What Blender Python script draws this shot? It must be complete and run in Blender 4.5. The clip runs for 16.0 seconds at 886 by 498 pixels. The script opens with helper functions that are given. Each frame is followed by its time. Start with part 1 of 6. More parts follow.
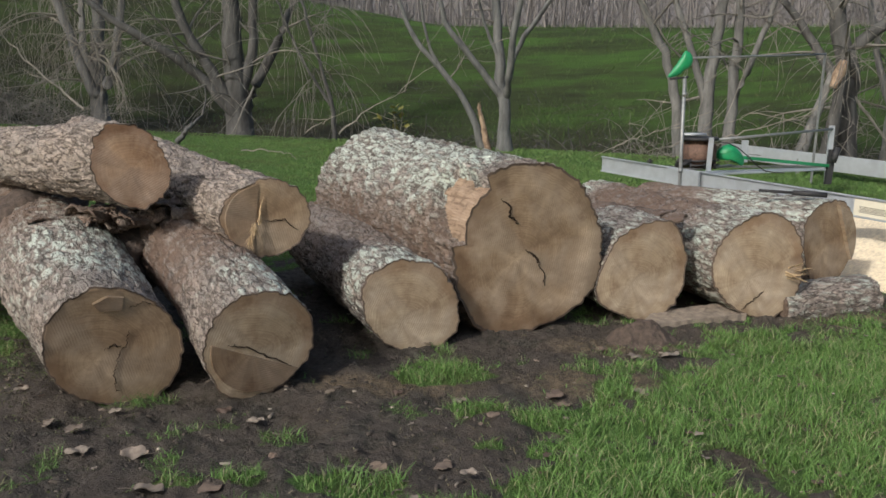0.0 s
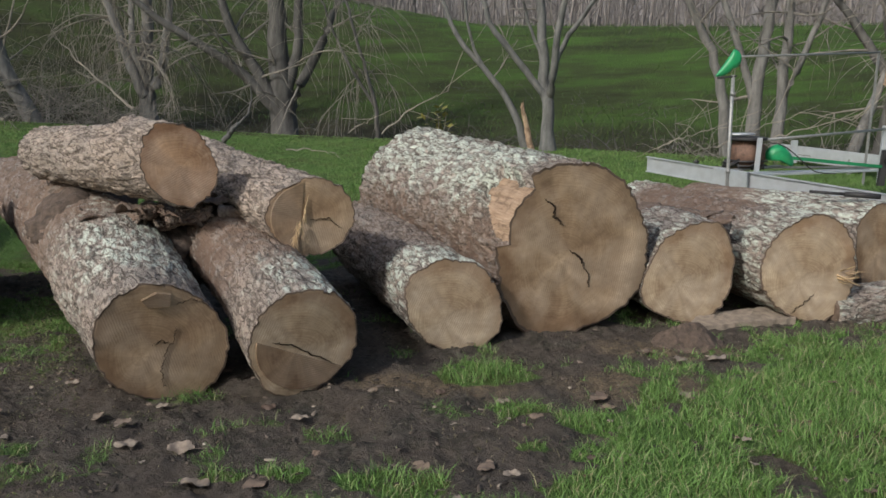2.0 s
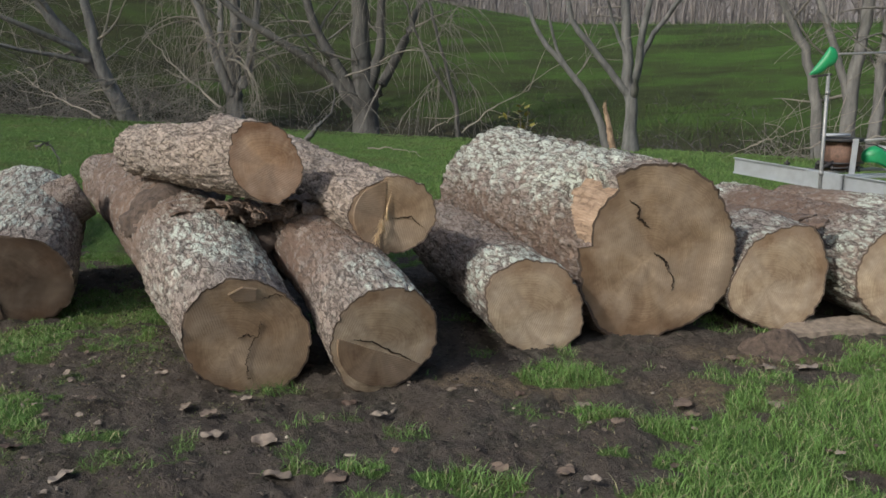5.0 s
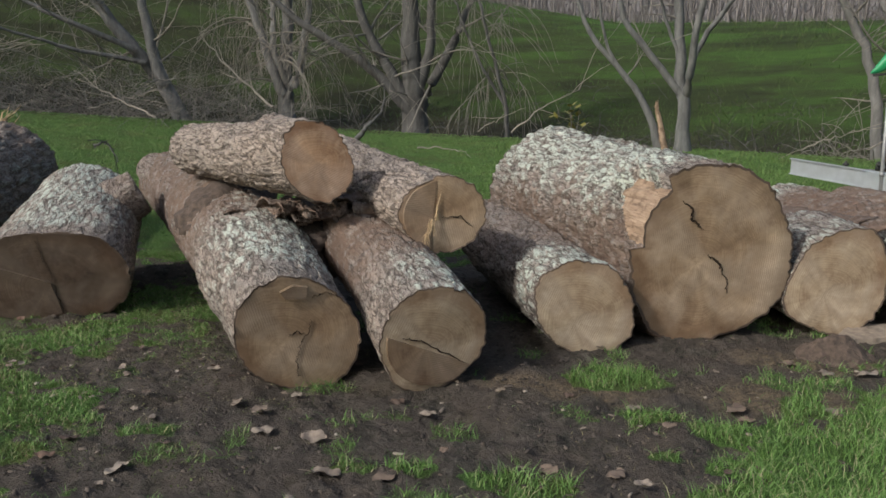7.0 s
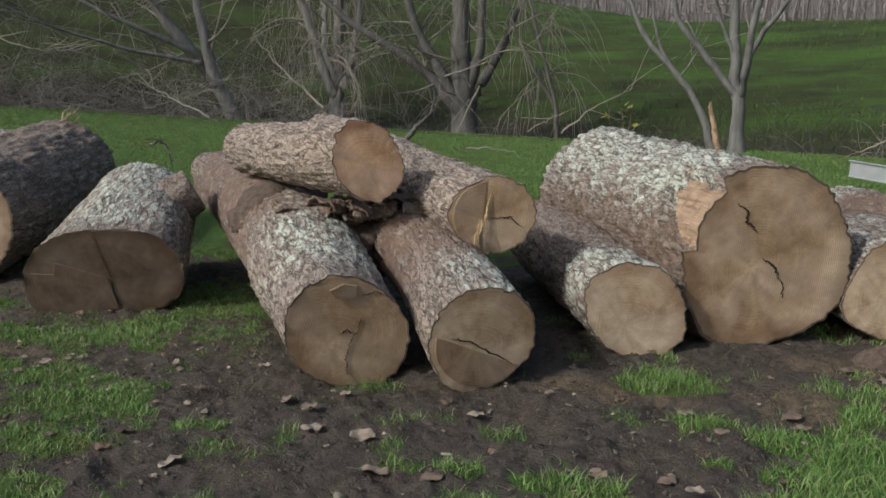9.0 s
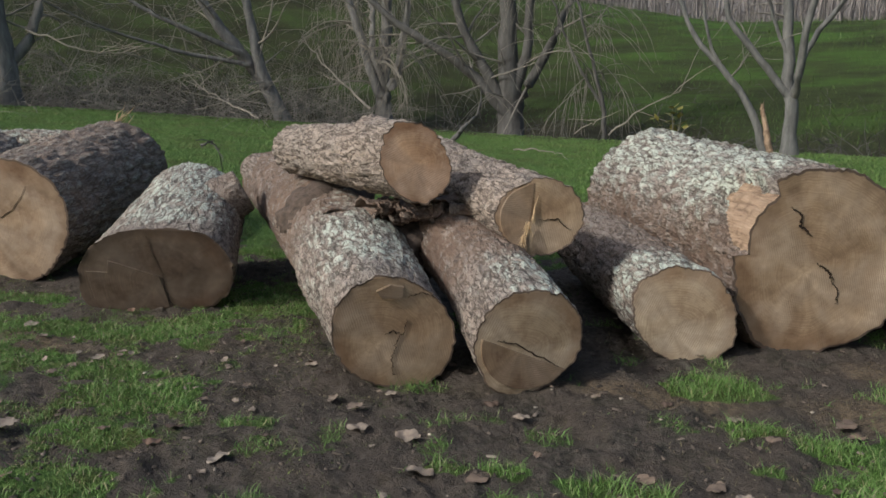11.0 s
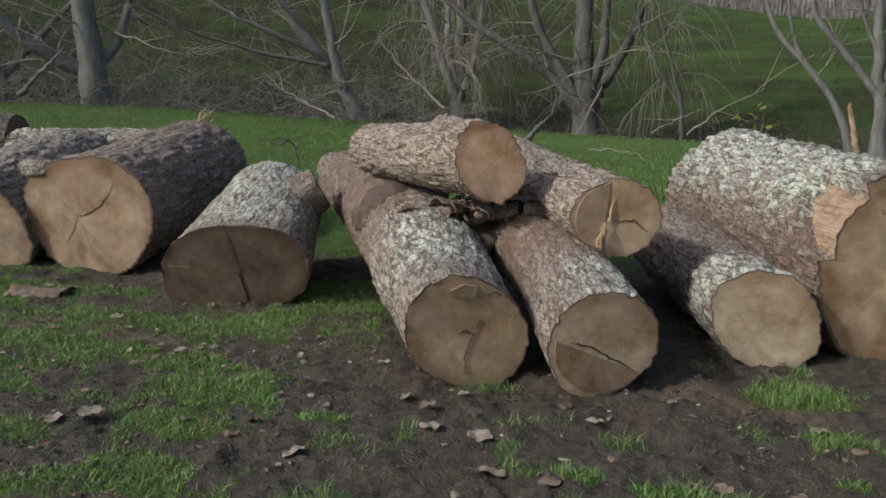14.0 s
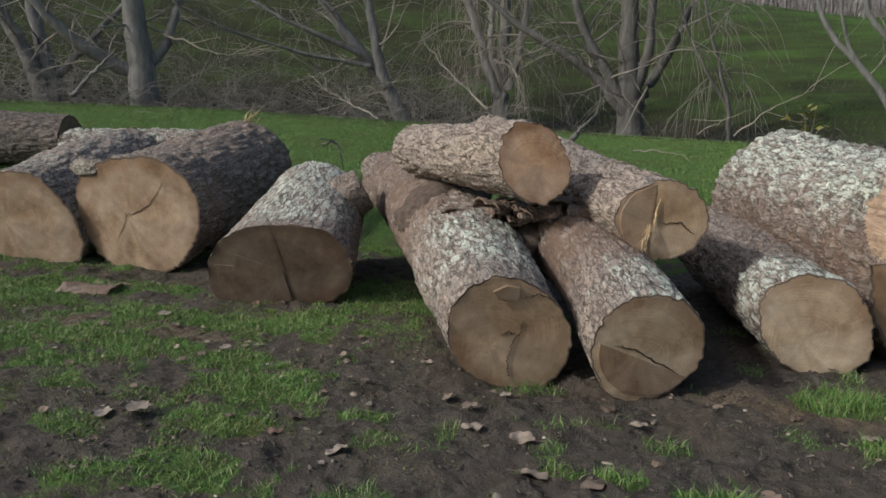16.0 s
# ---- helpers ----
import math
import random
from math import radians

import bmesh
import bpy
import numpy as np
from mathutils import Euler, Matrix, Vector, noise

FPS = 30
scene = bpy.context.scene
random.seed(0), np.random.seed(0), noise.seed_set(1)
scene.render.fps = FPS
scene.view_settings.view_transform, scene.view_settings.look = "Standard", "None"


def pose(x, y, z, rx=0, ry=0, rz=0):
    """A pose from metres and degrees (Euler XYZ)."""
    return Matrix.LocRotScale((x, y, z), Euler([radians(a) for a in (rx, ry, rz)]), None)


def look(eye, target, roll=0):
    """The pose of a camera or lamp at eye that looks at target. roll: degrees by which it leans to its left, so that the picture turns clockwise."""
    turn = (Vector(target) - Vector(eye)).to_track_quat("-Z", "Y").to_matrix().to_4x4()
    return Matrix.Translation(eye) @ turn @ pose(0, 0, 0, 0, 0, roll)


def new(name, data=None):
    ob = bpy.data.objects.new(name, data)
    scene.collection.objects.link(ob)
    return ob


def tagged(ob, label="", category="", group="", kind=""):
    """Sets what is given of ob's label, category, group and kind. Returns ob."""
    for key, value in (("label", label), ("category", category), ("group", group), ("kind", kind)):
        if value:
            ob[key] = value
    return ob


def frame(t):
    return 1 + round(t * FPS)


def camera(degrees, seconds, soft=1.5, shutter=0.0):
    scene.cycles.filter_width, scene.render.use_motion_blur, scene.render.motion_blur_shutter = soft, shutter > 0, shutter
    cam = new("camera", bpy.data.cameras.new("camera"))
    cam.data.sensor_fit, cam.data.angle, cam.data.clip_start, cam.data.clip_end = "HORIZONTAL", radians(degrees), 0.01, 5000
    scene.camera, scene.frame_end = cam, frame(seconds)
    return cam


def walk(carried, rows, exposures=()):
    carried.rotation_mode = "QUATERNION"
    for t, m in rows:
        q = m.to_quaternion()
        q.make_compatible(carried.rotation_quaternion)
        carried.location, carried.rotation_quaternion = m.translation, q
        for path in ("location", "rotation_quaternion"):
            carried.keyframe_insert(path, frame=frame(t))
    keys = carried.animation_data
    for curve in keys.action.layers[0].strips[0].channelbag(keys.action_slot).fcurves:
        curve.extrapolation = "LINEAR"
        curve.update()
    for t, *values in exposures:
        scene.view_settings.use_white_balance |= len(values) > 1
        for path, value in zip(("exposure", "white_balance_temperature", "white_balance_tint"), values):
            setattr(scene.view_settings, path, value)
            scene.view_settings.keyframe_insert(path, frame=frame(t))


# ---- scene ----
cam = camera(55.19, 16.0, soft=1.6)
ROWS = [
    (0.0, 0.0, 0.0, 1.5, 79.242, 0.082, -0.016),
    (0.5, -0.0031, 0.0022, 1.4996, 79.221, 0.085, 0.629),
    (1.0, -0.0063, 0.0046, 1.4992, 79.232, 0.119, 1.311),
    (1.5, -0.0095, 0.0068, 1.4987, 79.235, 0.142, 1.99),
    (2.0, -0.0133, 0.0093, 1.4983, 79.23, 0.158, 2.801),
    (2.5, -0.0168, 0.0117, 1.4978, 79.252, 0.145, 3.59),
    (3.0, -0.0204, 0.0139, 1.4974, 79.254, 0.193, 4.378),
    (3.5, -0.024, 0.0162, 1.497, 79.242, 0.18, 5.202),
    (4.0, -0.0284, 0.0187, 1.4965, 79.229, 0.187, 6.193),
    (6.5, -0.0466, 0.0278, 1.4949, 79.202, 0.242, 10.574),
    (7.0, -0.0497, 0.0291, 1.4946, 79.202, 0.278, 11.332),
    (7.5, -0.0525, 0.0302, 1.4944, 79.185, 0.291, 12.061),
    (8.0, -0.0559, 0.0314, 1.4942, 79.175, 0.26, 12.951),
    (8.5, -0.059, 0.0323, 1.4941, 79.203, 0.258, 13.765),
    (9.0, -0.0621, 0.0332, 1.4939, 79.236, 0.273, 14.596),
    (11.5, -0.0762, 0.0358, 1.4935, 79.346, 0.324, 18.545),
    (12.0, -0.0794, 0.0361, 1.4934, 79.336, 0.335, 19.495),
    (12.5, -0.082, 0.0361, 1.4934, 79.347, 0.376, 20.286),
    (13.0, -0.0845, 0.0361, 1.4934, 79.339, 0.387, 21.073),
    (13.5, -0.0868, 0.0359, 1.4935, 79.343, 0.4, 21.772),
    (14.0, -0.0892, 0.0357, 1.4935, 79.349, 0.417, 22.542),
    (14.5, -0.0911, 0.0354, 1.4936, 79.357, 0.433, 23.175),
    (15.0, -0.0932, 0.035, 1.4937, 79.369, 0.434, 23.855),
    (15.5, -0.0954, 0.0346, 1.4938, 79.393, 0.467, 24.575),
    (16.0, -0.0977, 0.0339, 1.4939, 79.414, 0.49, 25.384),
]
walk(cam, [(t, pose(*p)) for t, *p in ROWS])

# ---- light ----
SUN_FROM = Vector((-0.60, -0.68, 0.68)).normalized()
world = bpy.data.worlds.new("sky")
scene.world = world
world.use_nodes = True
wn = world.node_tree.nodes
sky = wn.new("ShaderNodeTexSky")
sky.sky_type = 'NISHITA'
sky.sun_disc = False
sky.sun_elevation = math.asin(SUN_FROM.z)
sky.sun_rotation = math.atan2(SUN_FROM.x, SUN_FROM.y)
sky.dust_density = 4.0
sky.air_density = 1.2
wn["Background"].inputs["Strength"].default_value = 0.12
world.node_tree.links.new(sky.outputs[0], wn["Background"].inputs["Color"])
sun_data = bpy.data.lights.new("sun", 'SUN')
sun_data.energy = 2.25
sun_data.angle = radians(3.0)
sun_data.color = (1.0, 0.975, 0.935)
sun = new("sun", sun_data)
sun.matrix_world = look(SUN_FROM * 50, (0, 0, 0))
scene.view_settings.exposure = 0.06


# ---- noise in numpy ----
def hash3(i, j, k, s):
    h = (i * 374761393 + j * 668265263 + k * 2147483647 + s * 1274126177) & 0xFFFFFFFF
    h = ((h ^ (h >> 13)) * 1274126177) & 0xFFFFFFFF
    h = ((h ^ (h >> 16)) * 2246822519) & 0xFFFFFFFF
    return ((h ^ (h >> 15)) & 0xFFFFFF) / float(0xFFFFFF)


def vnoise(p, seed=0):
    """Smooth lattice noise, 0 to 1, of an (n, 3) array."""
    b = np.floor(p).astype(np.int64)
    u = p - b
    u = u * u * (3 - 2 * u)
    out = np.zeros(len(p))
    for dx in (0, 1):
        for dy in (0, 1):
            for dz in (0, 1):
                w = (u[:, 0] if dx else 1 - u[:, 0]) * (u[:, 1] if dy else 1 - u[:, 1]) * (u[:, 2] if dz else 1 - u[:, 2])
                out += w * hash3(b[:, 0] + dx, b[:, 1] + dy, b[:, 2] + dz, seed)
    return out


def fbm(p, octaves=4, seed=0):
    out, amp, tot = np.zeros(len(p)), 1.0, 0.0
    for o in range(octaves):
        out += amp * vnoise(p * 2 ** o + 17.3 * o, seed + o)
        tot += amp
        amp *= 0.5
    return out / tot


def cells(p, seed=0):
    """F2 - F1 of random cells, and the nearest cell's own random value."""
    b = np.floor(p).astype(np.int64)
    d1, d2, val = np.full(len(p), 9.0), np.full(len(p), 9.0), np.zeros(len(p))
    for dx in (-1, 0, 1):
        for dy in (-1, 0, 1):
            for dz in (-1, 0, 1):
                i, j, k = b[:, 0] + dx, b[:, 1] + dy, b[:, 2] + dz
                q = np.stack([i + hash3(i, j, k, seed), j + hash3(i, j, k, seed + 7), k + hash3(i, j, k, seed + 13)], 1)
                d = np.sqrt(((q - p) ** 2).sum(1))
                near = d < d1
                d2 = np.where(near, d1, np.minimum(d2, d))
                val = np.where(near, hash3(i, j, k, seed + 29), val)
                d1 = np.where(near, d, d1)
    return d2 - d1, val


def smooth(a, b, x):
    t = np.clip((x - a) / (b - a), 0, 1)
    return t * t * (3 - 2 * t)


# ---- materials ----
def material(name):
    m = bpy.data.materials.new(name)
    m.use_nodes = True
    nt = m.node_tree
    return m, nt, nt.nodes["Principled BSDF"]


def node(nt, kind, **values):
    n = nt.nodes.new(kind)
    for k, v in values.items():
        n.inputs[k.replace("_", " ")].default_value = v
    return n


def noise_tex(nt, vec, scale, detail=5.0, rough=0.6):
    n = node(nt, "ShaderNodeTexNoise", Scale=scale, Detail=detail, Roughness=rough)
    nt.links.new(vec, n.inputs["Vector"])
    return n.outputs["Fac"]


def mapped(nt, vec, sx, sy, sz):
    n = nt.nodes.new("ShaderNodeMapping")
    n.inputs["Scale"].default_value = (sx, sy, sz)
    nt.links.new(vec, n.inputs["Vector"])
    return n.outputs[0]


def ramp(nt, fac, stops):
    n = nt.nodes.new("ShaderNodeValToRGB")
    e = n.color_ramp.elements
    while len(e) < len(stops):
        e.new(0.5)
    for el, (p, c) in zip(e, stops):
        el.position, el.color = p, (*c, 1) if len(c) == 3 else c
    nt.links.new(fac, n.inputs[0])
    return n.outputs[0]


def grey(nt, fac, a, b):
    return ramp(nt, fac, [(a, (0, 0, 0)), (b, (1, 1, 1))])


def mix(nt, fac, a, b, kind='MIX'):
    n = nt.nodes.new("ShaderNodeMix")
    n.data_type, n.blend_type = 'RGBA', kind
    for sock, v in ((n.inputs[0], fac), (n.inputs[6], a), (n.inputs[7], b)):
        if isinstance(v, (int, float)):
            sock.default_value = v
        elif isinstance(v, tuple):
            sock.default_value = (*v, 1)
        else:
            nt.links.new(v, sock)
    return n.outputs[2]


def calc(nt, op, a, b=0.0):
    n = nt.nodes.new("ShaderNodeMath")
    n.operation = op
    for sock, v in ((n.inputs[0], a), (n.inputs[1], b)):
        if isinstance(v, (int, float)):
            sock.default_value = v
        else:
            nt.links.new(v, sock)
    return n.outputs[0]


def bump(nt, height, strength, distance, bsdf):
    n = node(nt, "ShaderNodeBump", Strength=strength, Distance=distance)
    nt.links.new(height, n.inputs["Height"])
    nt.links.new(n.outputs[0], bsdf.inputs["Normal"])


def coord(nt, which="Object"):
    return nt.nodes.new("ShaderNodeTexCoord").outputs[which]


def attr(nt, name):
    n = nt.nodes.new("ShaderNodeAttribute")
    n.attribute_name = name
    return n.outputs["Fac"]


def bark_material(name, base, warm, lichen):
    m, nt, b = material(name)
    c = coord(nt)
    fine = noise_tex(nt, mapped(nt, c, 1, 1, 0.45), 45, 6)
    wv = node(nt, "ShaderNodeTexNoise", Scale=9.0, Detail=4.0)
    nt.links.new(c, wv.inputs["Vector"])
    wadd = nt.nodes.new("ShaderNodeVectorMath")
    wadd.operation = 'MULTIPLY_ADD'
    nt.links.new(wv.outputs["Color"], wadd.inputs[0])
    wadd.inputs[1].default_value = (0.05, 0.05, 0.10)
    nt.links.new(c, wadd.inputs[2])
    lines = []
    for sc, zz, wide, deep in ((14, 0.32, 0.034, 0.0), (26, 0.40, 0.036, 0.12), (46, 0.45, 0.04, 0.62)):
        n_ = calc(nt, 'ABSOLUTE', calc(nt, 'SUBTRACT', noise_tex(nt, mapped(nt, wadd.outputs[0], 1, 1, zz), sc, 2.5, 0.55), 0.5))
        lines.append(ramp(nt, n_, [(0.0, (deep, deep, deep)), (wide, (1, 1, 1))]))
    patchy = grey(nt, noise_tex(nt, c, 7, 3), 0.40, 0.55)
    split = calc(nt, 'MULTIPLY', calc(nt, 'MAXIMUM', lines[0], calc(nt, 'MULTIPLY', patchy, 0.45)), calc(nt, 'MULTIPLY', calc(nt, 'MAXIMUM', lines[1], calc(nt, 'MULTIPLY', calc(nt, 'SUBTRACT', 1.0, patchy), 0.8)), lines[2]))
    big = noise_tex(nt, c, 3.5, 4)
    col = mix(nt, grey(nt, big, 0.40, 0.62), base, warm)
    col = mix(nt, grey(nt, fine, 0.30, 0.75), mix(nt, 0.35, col, (0.05, 0.04, 0.033)), col)
    grain = noise_tex(nt, mapped(nt, c, 1, 1, 0.5), 38, 7, 0.75)
    col = mix(nt, split, mix(nt, 0.86, col, (0.05, 0.040, 0.034)), col)
    ticks = grey(nt, noise_tex(nt, mapped(nt, wadd.outputs[0], 1, 1, 0.28), 34, 3, 0.5), 0.57, 0.63)
    col = mix(nt, calc(nt, 'MULTIPLY', ticks, 0.5), col, (0.055, 0.045, 0.04))
    cover = calc(nt, 'ADD', calc(nt, 'MULTIPLY', grain, 0.75), calc(nt, 'ADD', calc(nt, 'MULTIPLY', attr(nt, "lichen"), 0.55), calc(nt, 'MULTIPLY', attr(nt, "plate"), 0.08)))
    clear = calc(nt, 'SUBTRACT', 1.0, calc(nt, 'MULTIPLY', ticks, 0.85))
    lic = calc(nt, 'MULTIPLY', calc(nt, 'MULTIPLY', grey(nt, cover, 0.55, 0.82), calc(nt, 'MULTIPLY', split, clear)), 0.92)
    lic_col = mix(nt, noise_tex(nt, c, 60, 3), lichen, tuple(min(1, v * 1.35) for v in lichen))
    col = mix(nt, lic, col, lic_col)
    dirt_shade = calc(nt, 'MULTIPLY', attr(nt, "dirt_shade"), grey(nt, noise_tex(nt, c, 14, 5), 0.3, 0.55))
    col = mix(nt, dirt_shade, col, (0.19, 0.135, 0.105))
    nt.links.new(col, b.inputs["Base Color"])
    b.inputs["Roughness"].default_value = 0.92
    b.inputs["Specular IOR Level"].default_value = 0.2
    bump(nt, calc(nt, 'ADD', calc(nt, 'MULTIPLY', split, 0.9), calc(nt, 'ADD', calc(nt, 'MULTIPLY', fine, 0.5), calc(nt, 'MULTIPLY', grain, 0.6))), 1.0, 0.012, b)
    return m


BARK = bark_material("bark_grey", (0.372, 0.335, 0.300), (0.425, 0.360, 0.313), (0.482, 0.540, 0.478))
BARK_PALE = bark_material("bark_pale", (0.434, 0.380, 0.333), (0.502, 0.425, 0.364), (0.560, 0.560, 0.512))
BARK_DARK = bark_material("bark_dark", (0.193, 0.178, 0.169), (0.251, 0.218, 0.197), (0.444, 0.460, 0.443))


def cut_material(name, heart, sap, dark, seed, stain=0.5, rim_at=0.0):
    """End grain: growth rings round the pith, chainsaw marks, weathered stains."""
    m, nt, b = material(name)
    c = coord(nt)
    off = nt.nodes.new("ShaderNodeMapping")
    off.inputs["Location"].default_value = (0.05 * math.sin(seed), 0.05 * math.cos(seed * 1.7), 0)
    nt.links.new(c, off.inputs["Vector"])
    warp = node(nt, "ShaderNodeTexNoise", Scale=4.0, Detail=3.0)
    nt.links.new(off.outputs[0], warp.inputs["Vector"])
    add = nt.nodes.new("ShaderNodeVectorMath")
    add.operation = 'MULTIPLY_ADD'
    nt.links.new(warp.outputs["Color"], add.inputs[0])
    add.inputs[1].default_value = (0.10, 0.10, 0.0)
    nt.links.new(off.outputs[0], add.inputs[2])
    flat = mapped(nt, add.outputs[0], 1, 1, 0)
    ln = nt.nodes.new("ShaderNodeVectorMath")
    ln.operation = 'LENGTH'
    nt.links.new(flat, ln.inputs[0])
    rings = nt.nodes.new("ShaderNodeTexWave")
    rings.wave_type, rings.rings_direction = 'RINGS', 'SPHERICAL'
    for k, v in (("Scale", 24.0), ("Distortion", 2.2), ("Detail", 3.0)):
        rings.inputs[k].default_value = v
    nt.links.new(flat, rings.inputs["Vector"])
    big = noise_tex(nt, mapped(nt, c, 1, 1, 1), 5.0 + 0.3 * seed, 5, 0.65)
    col = mix(nt, grey(nt, calc(nt, 'ADD', attr(nt, "rim"), calc(nt, 'MULTIPLY', big, 0.35)), 0.72, 1.02), heart, sap)
    col = mix(nt, calc(nt, 'MULTIPLY', rings.outputs["Fac"], 0.20), col, dark)
    saw = nt.nodes.new("ShaderNodeTexNoise")
    saw.inputs["Scale"].default_value, saw.inputs["Detail"].default_value = 6.0, 5.0
    turn = nt.nodes.new("ShaderNodeMapping")
    turn.inputs["Rotation"].default_value = (0, 0, 0.6 + seed)
    turn.inputs["Scale"].default_value = (1, 7, 1)
    nt.links.new(c, turn.inputs["Vector"])
    nt.links.new(turn.outputs[0], saw.inputs["Vector"])
    col = mix(nt, calc(nt, 'MULTIPLY', grey(nt, saw.outputs["Fac"], 0.42, 0.62), 0.06), col, sap)
    norm = nt.nodes.new("ShaderNodeVectorMath")
    norm.operation = 'NORMALIZE'
    nt.links.new(flat, norm.inputs[0])
    ray = noise_tex(nt, norm.outputs[0], 2.4 + 0.2 * seed, 6, 0.6)
    band = node(nt, "ShaderNodeTexNoise", Scale=1.0, Detail=4.0)
    band.noise_dimensions = '1D'
    nt.links.new(calc(nt, 'MULTIPLY', ln.outputs["Value"], 24.0), band.inputs["W"])
    col = mix(nt, calc(nt, 'MULTIPLY', grey(nt, ray, 0.44, 0.58), 0.4), col, mix(nt, 0.45, col, dark))
    col = mix(nt, calc(nt, 'MULTIPLY', grey(nt, band.outputs["Fac"], 0.42, 0.66), 0.34), col, sap)
    col = mix(nt, calc(nt, 'MULTIPLY', grey(nt, big, 0.48, 0.60), stain * 0.9), col, dark)
    blot = noise_tex(nt, c, 13.0, 6, 0.7)
    col = mix(nt, calc(nt, 'MULTIPLY', grey(nt, blot, 0.48, 0.64), 0.42), col, mix(nt, 0.6, heart, dark))
    for turn_z, shift, tone, amount in ((0.5 + 1.9 * seed, 0.02, sap, 0.38), (2.2 + 1.3 * seed, 0.10, dark, 0.30)):
        half = nt.nodes.new("ShaderNodeMapping")
        half.inputs["Rotation"].default_value = (0, 0, turn_z)
        nt.links.new(c, half.inputs["Vector"])
        sep = nt.nodes.new("ShaderNodeSeparateXYZ")
        nt.links.new(half.outputs[0], sep.inputs[0])
        side_of = calc(nt, 'ADD', calc(nt, 'SUBTRACT', sep.outputs[0], shift), calc(nt, 'MULTIPLY', calc(nt, 'SUBTRACT', big, 0.5), 0.35))
        col = mix(nt, calc(nt, 'MULTIPLY', grey(nt, side_of, 0.0, 0.03), amount), col, mix(nt, 0.55, col, tone))
    sepc = nt.nodes.new("ShaderNodeSeparateXYZ")
    nt.links.new(c, sepc.inputs[0])
    tilt = calc(nt, 'ADD', calc(nt, 'MULTIPLY', sepc.outputs[0], math.cos(rim_at)), calc(nt, 'MULTIPLY', sepc.outputs[1], math.sin(rim_at)))
    rimmed = calc(nt, 'MULTIPLY', grey(nt, calc(nt, 'ADD', attr(nt, "rim"), calc(nt, 'MULTIPLY', blot, 0.3)), 0.80, 1.08), grey(nt, calc(nt, 'ADD', tilt, calc(nt, 'MULTIPLY', big, 0.3)), 0.10, 0.34))
    col = mix(nt, calc(nt, 'MULTIPLY', rimmed, 0.75), col, mix(nt, 0.35, dark, (0.30, 0.15, 0.07)))
    years = node(nt, "ShaderNodeTexNoise", Scale=1.0, Detail=2.0)
    years.noise_dimensions = '1D'
    nt.links.new(calc(nt, 'MULTIPLY', ln.outputs["Value"], 95.0), years.inputs["W"])
    col = mix(nt, calc(nt, 'MULTIPLY', grey(nt, years.outputs["Fac"], 0.44, 0.60), 0.42), col, mix(nt, 0.55, col, dark))
    heartwood = ramp(nt, ln.outputs["Value"], [(0.0, (1, 1, 1)), (0.045, (0.75, 0.75, 0.75)), (0.17, (0, 0, 0))])
    col = mix(nt, calc(nt, 'MULTIPLY', heartwood, 0.28), col, mix(nt, 0.5, col, sap))
    weather = grey(nt, noise_tex(nt, c, 3.4, 4, 0.55), 0.44, 0.66)
    col = mix(nt, calc(nt, 'MULTIPLY', weather, 0.6), col, tuple(0.34 * sum(sap) / 3 + 0.72 * v for v in sap))
    # chain marks: fine parallel scores in patches where the saw chattered
    score = nt.nodes.new("ShaderNodeTexWave")
    for k, v in (("Scale", 26.0), ("Distortion", 2.5), ("Detail", 3.0)):
        score.inputs[k].default_value = v
    swing = nt.nodes.new("ShaderNodeMapping")
    swing.inputs["Rotation"].default_value = (0, 0, 2.5 + 0.35 * seed)
    nt.links.new(c, swing.inputs["Vector"])
    nt.links.new(swing.outputs[0], score.inputs["Vector"])
    chatter = calc(nt, 'MULTIPLY', grey(nt, noise_tex(nt, c, 4.2, 3), 0.50, 0.62), grey(nt, score.outputs["Fac"], 0.35, 0.85))
    col = mix(nt, calc(nt, 'MULTIPLY', chatter, 0.55), col, mix(nt, 0.7, col, dark))
    grime = noise_tex(nt, mapped(nt, c, 1, 1, 1), 2.6, 6, 0.6)
    shape_tone = ramp(nt, noise_tex(nt, off.outputs[0], 3.6 + 0.2 * seed, 5, 0.6), [(0.36, (0.66, 0.62, 0.60)), (0.47, (0.95, 0.94, 0.93)), (0.53, (1.0, 1.0, 1.0)), (0.64, (1.25, 1.25, 1.25))])
    col = mix(nt, 1.0, col, shape_tone, 'MULTIPLY')
    wedge = ramp(nt, noise_tex(nt, norm.outputs[0], 1.7 + 0.1 * seed, 4, 0.6), [(0.38, (0.88, 0.87, 0.86)), (0.49, (0.99, 0.99, 0.99)), (0.52, (1.02, 1.02, 1.02)), (0.62, (1.08, 1.08, 1.08))])
    col = mix(nt, 1.0, col, wedge, 'MULTIPLY')
    col = mix(nt, calc(nt, 'MULTIPLY', grey(nt, grime, 0.46, 0.70), 0.30), col, mix(nt, 0.6, dark, (0.17, 0.125, 0.09)))
    col = mix(nt, calc(nt, 'MULTIPLY', grey(nt, attr(nt, "rim"), 0.80, 0.955), 0.35), col, dark)
    col = mix(nt, grey(nt, attr(nt, "rim"), 0.968, 0.975), col, (0.115, 0.085, 0.066))
    nt.links.new(col, b.inputs["Base Color"])
    b.inputs["Roughness"].default_value = 0.78
    b.inputs["Specular IOR Level"].default_value = 0.25
    bump(nt, calc(nt, 'ADD', saw.outputs["Fac"], calc(nt, 'MULTIPLY', rings.outputs["Fac"], 0.10)), 0.28, 0.006, b)
    return m


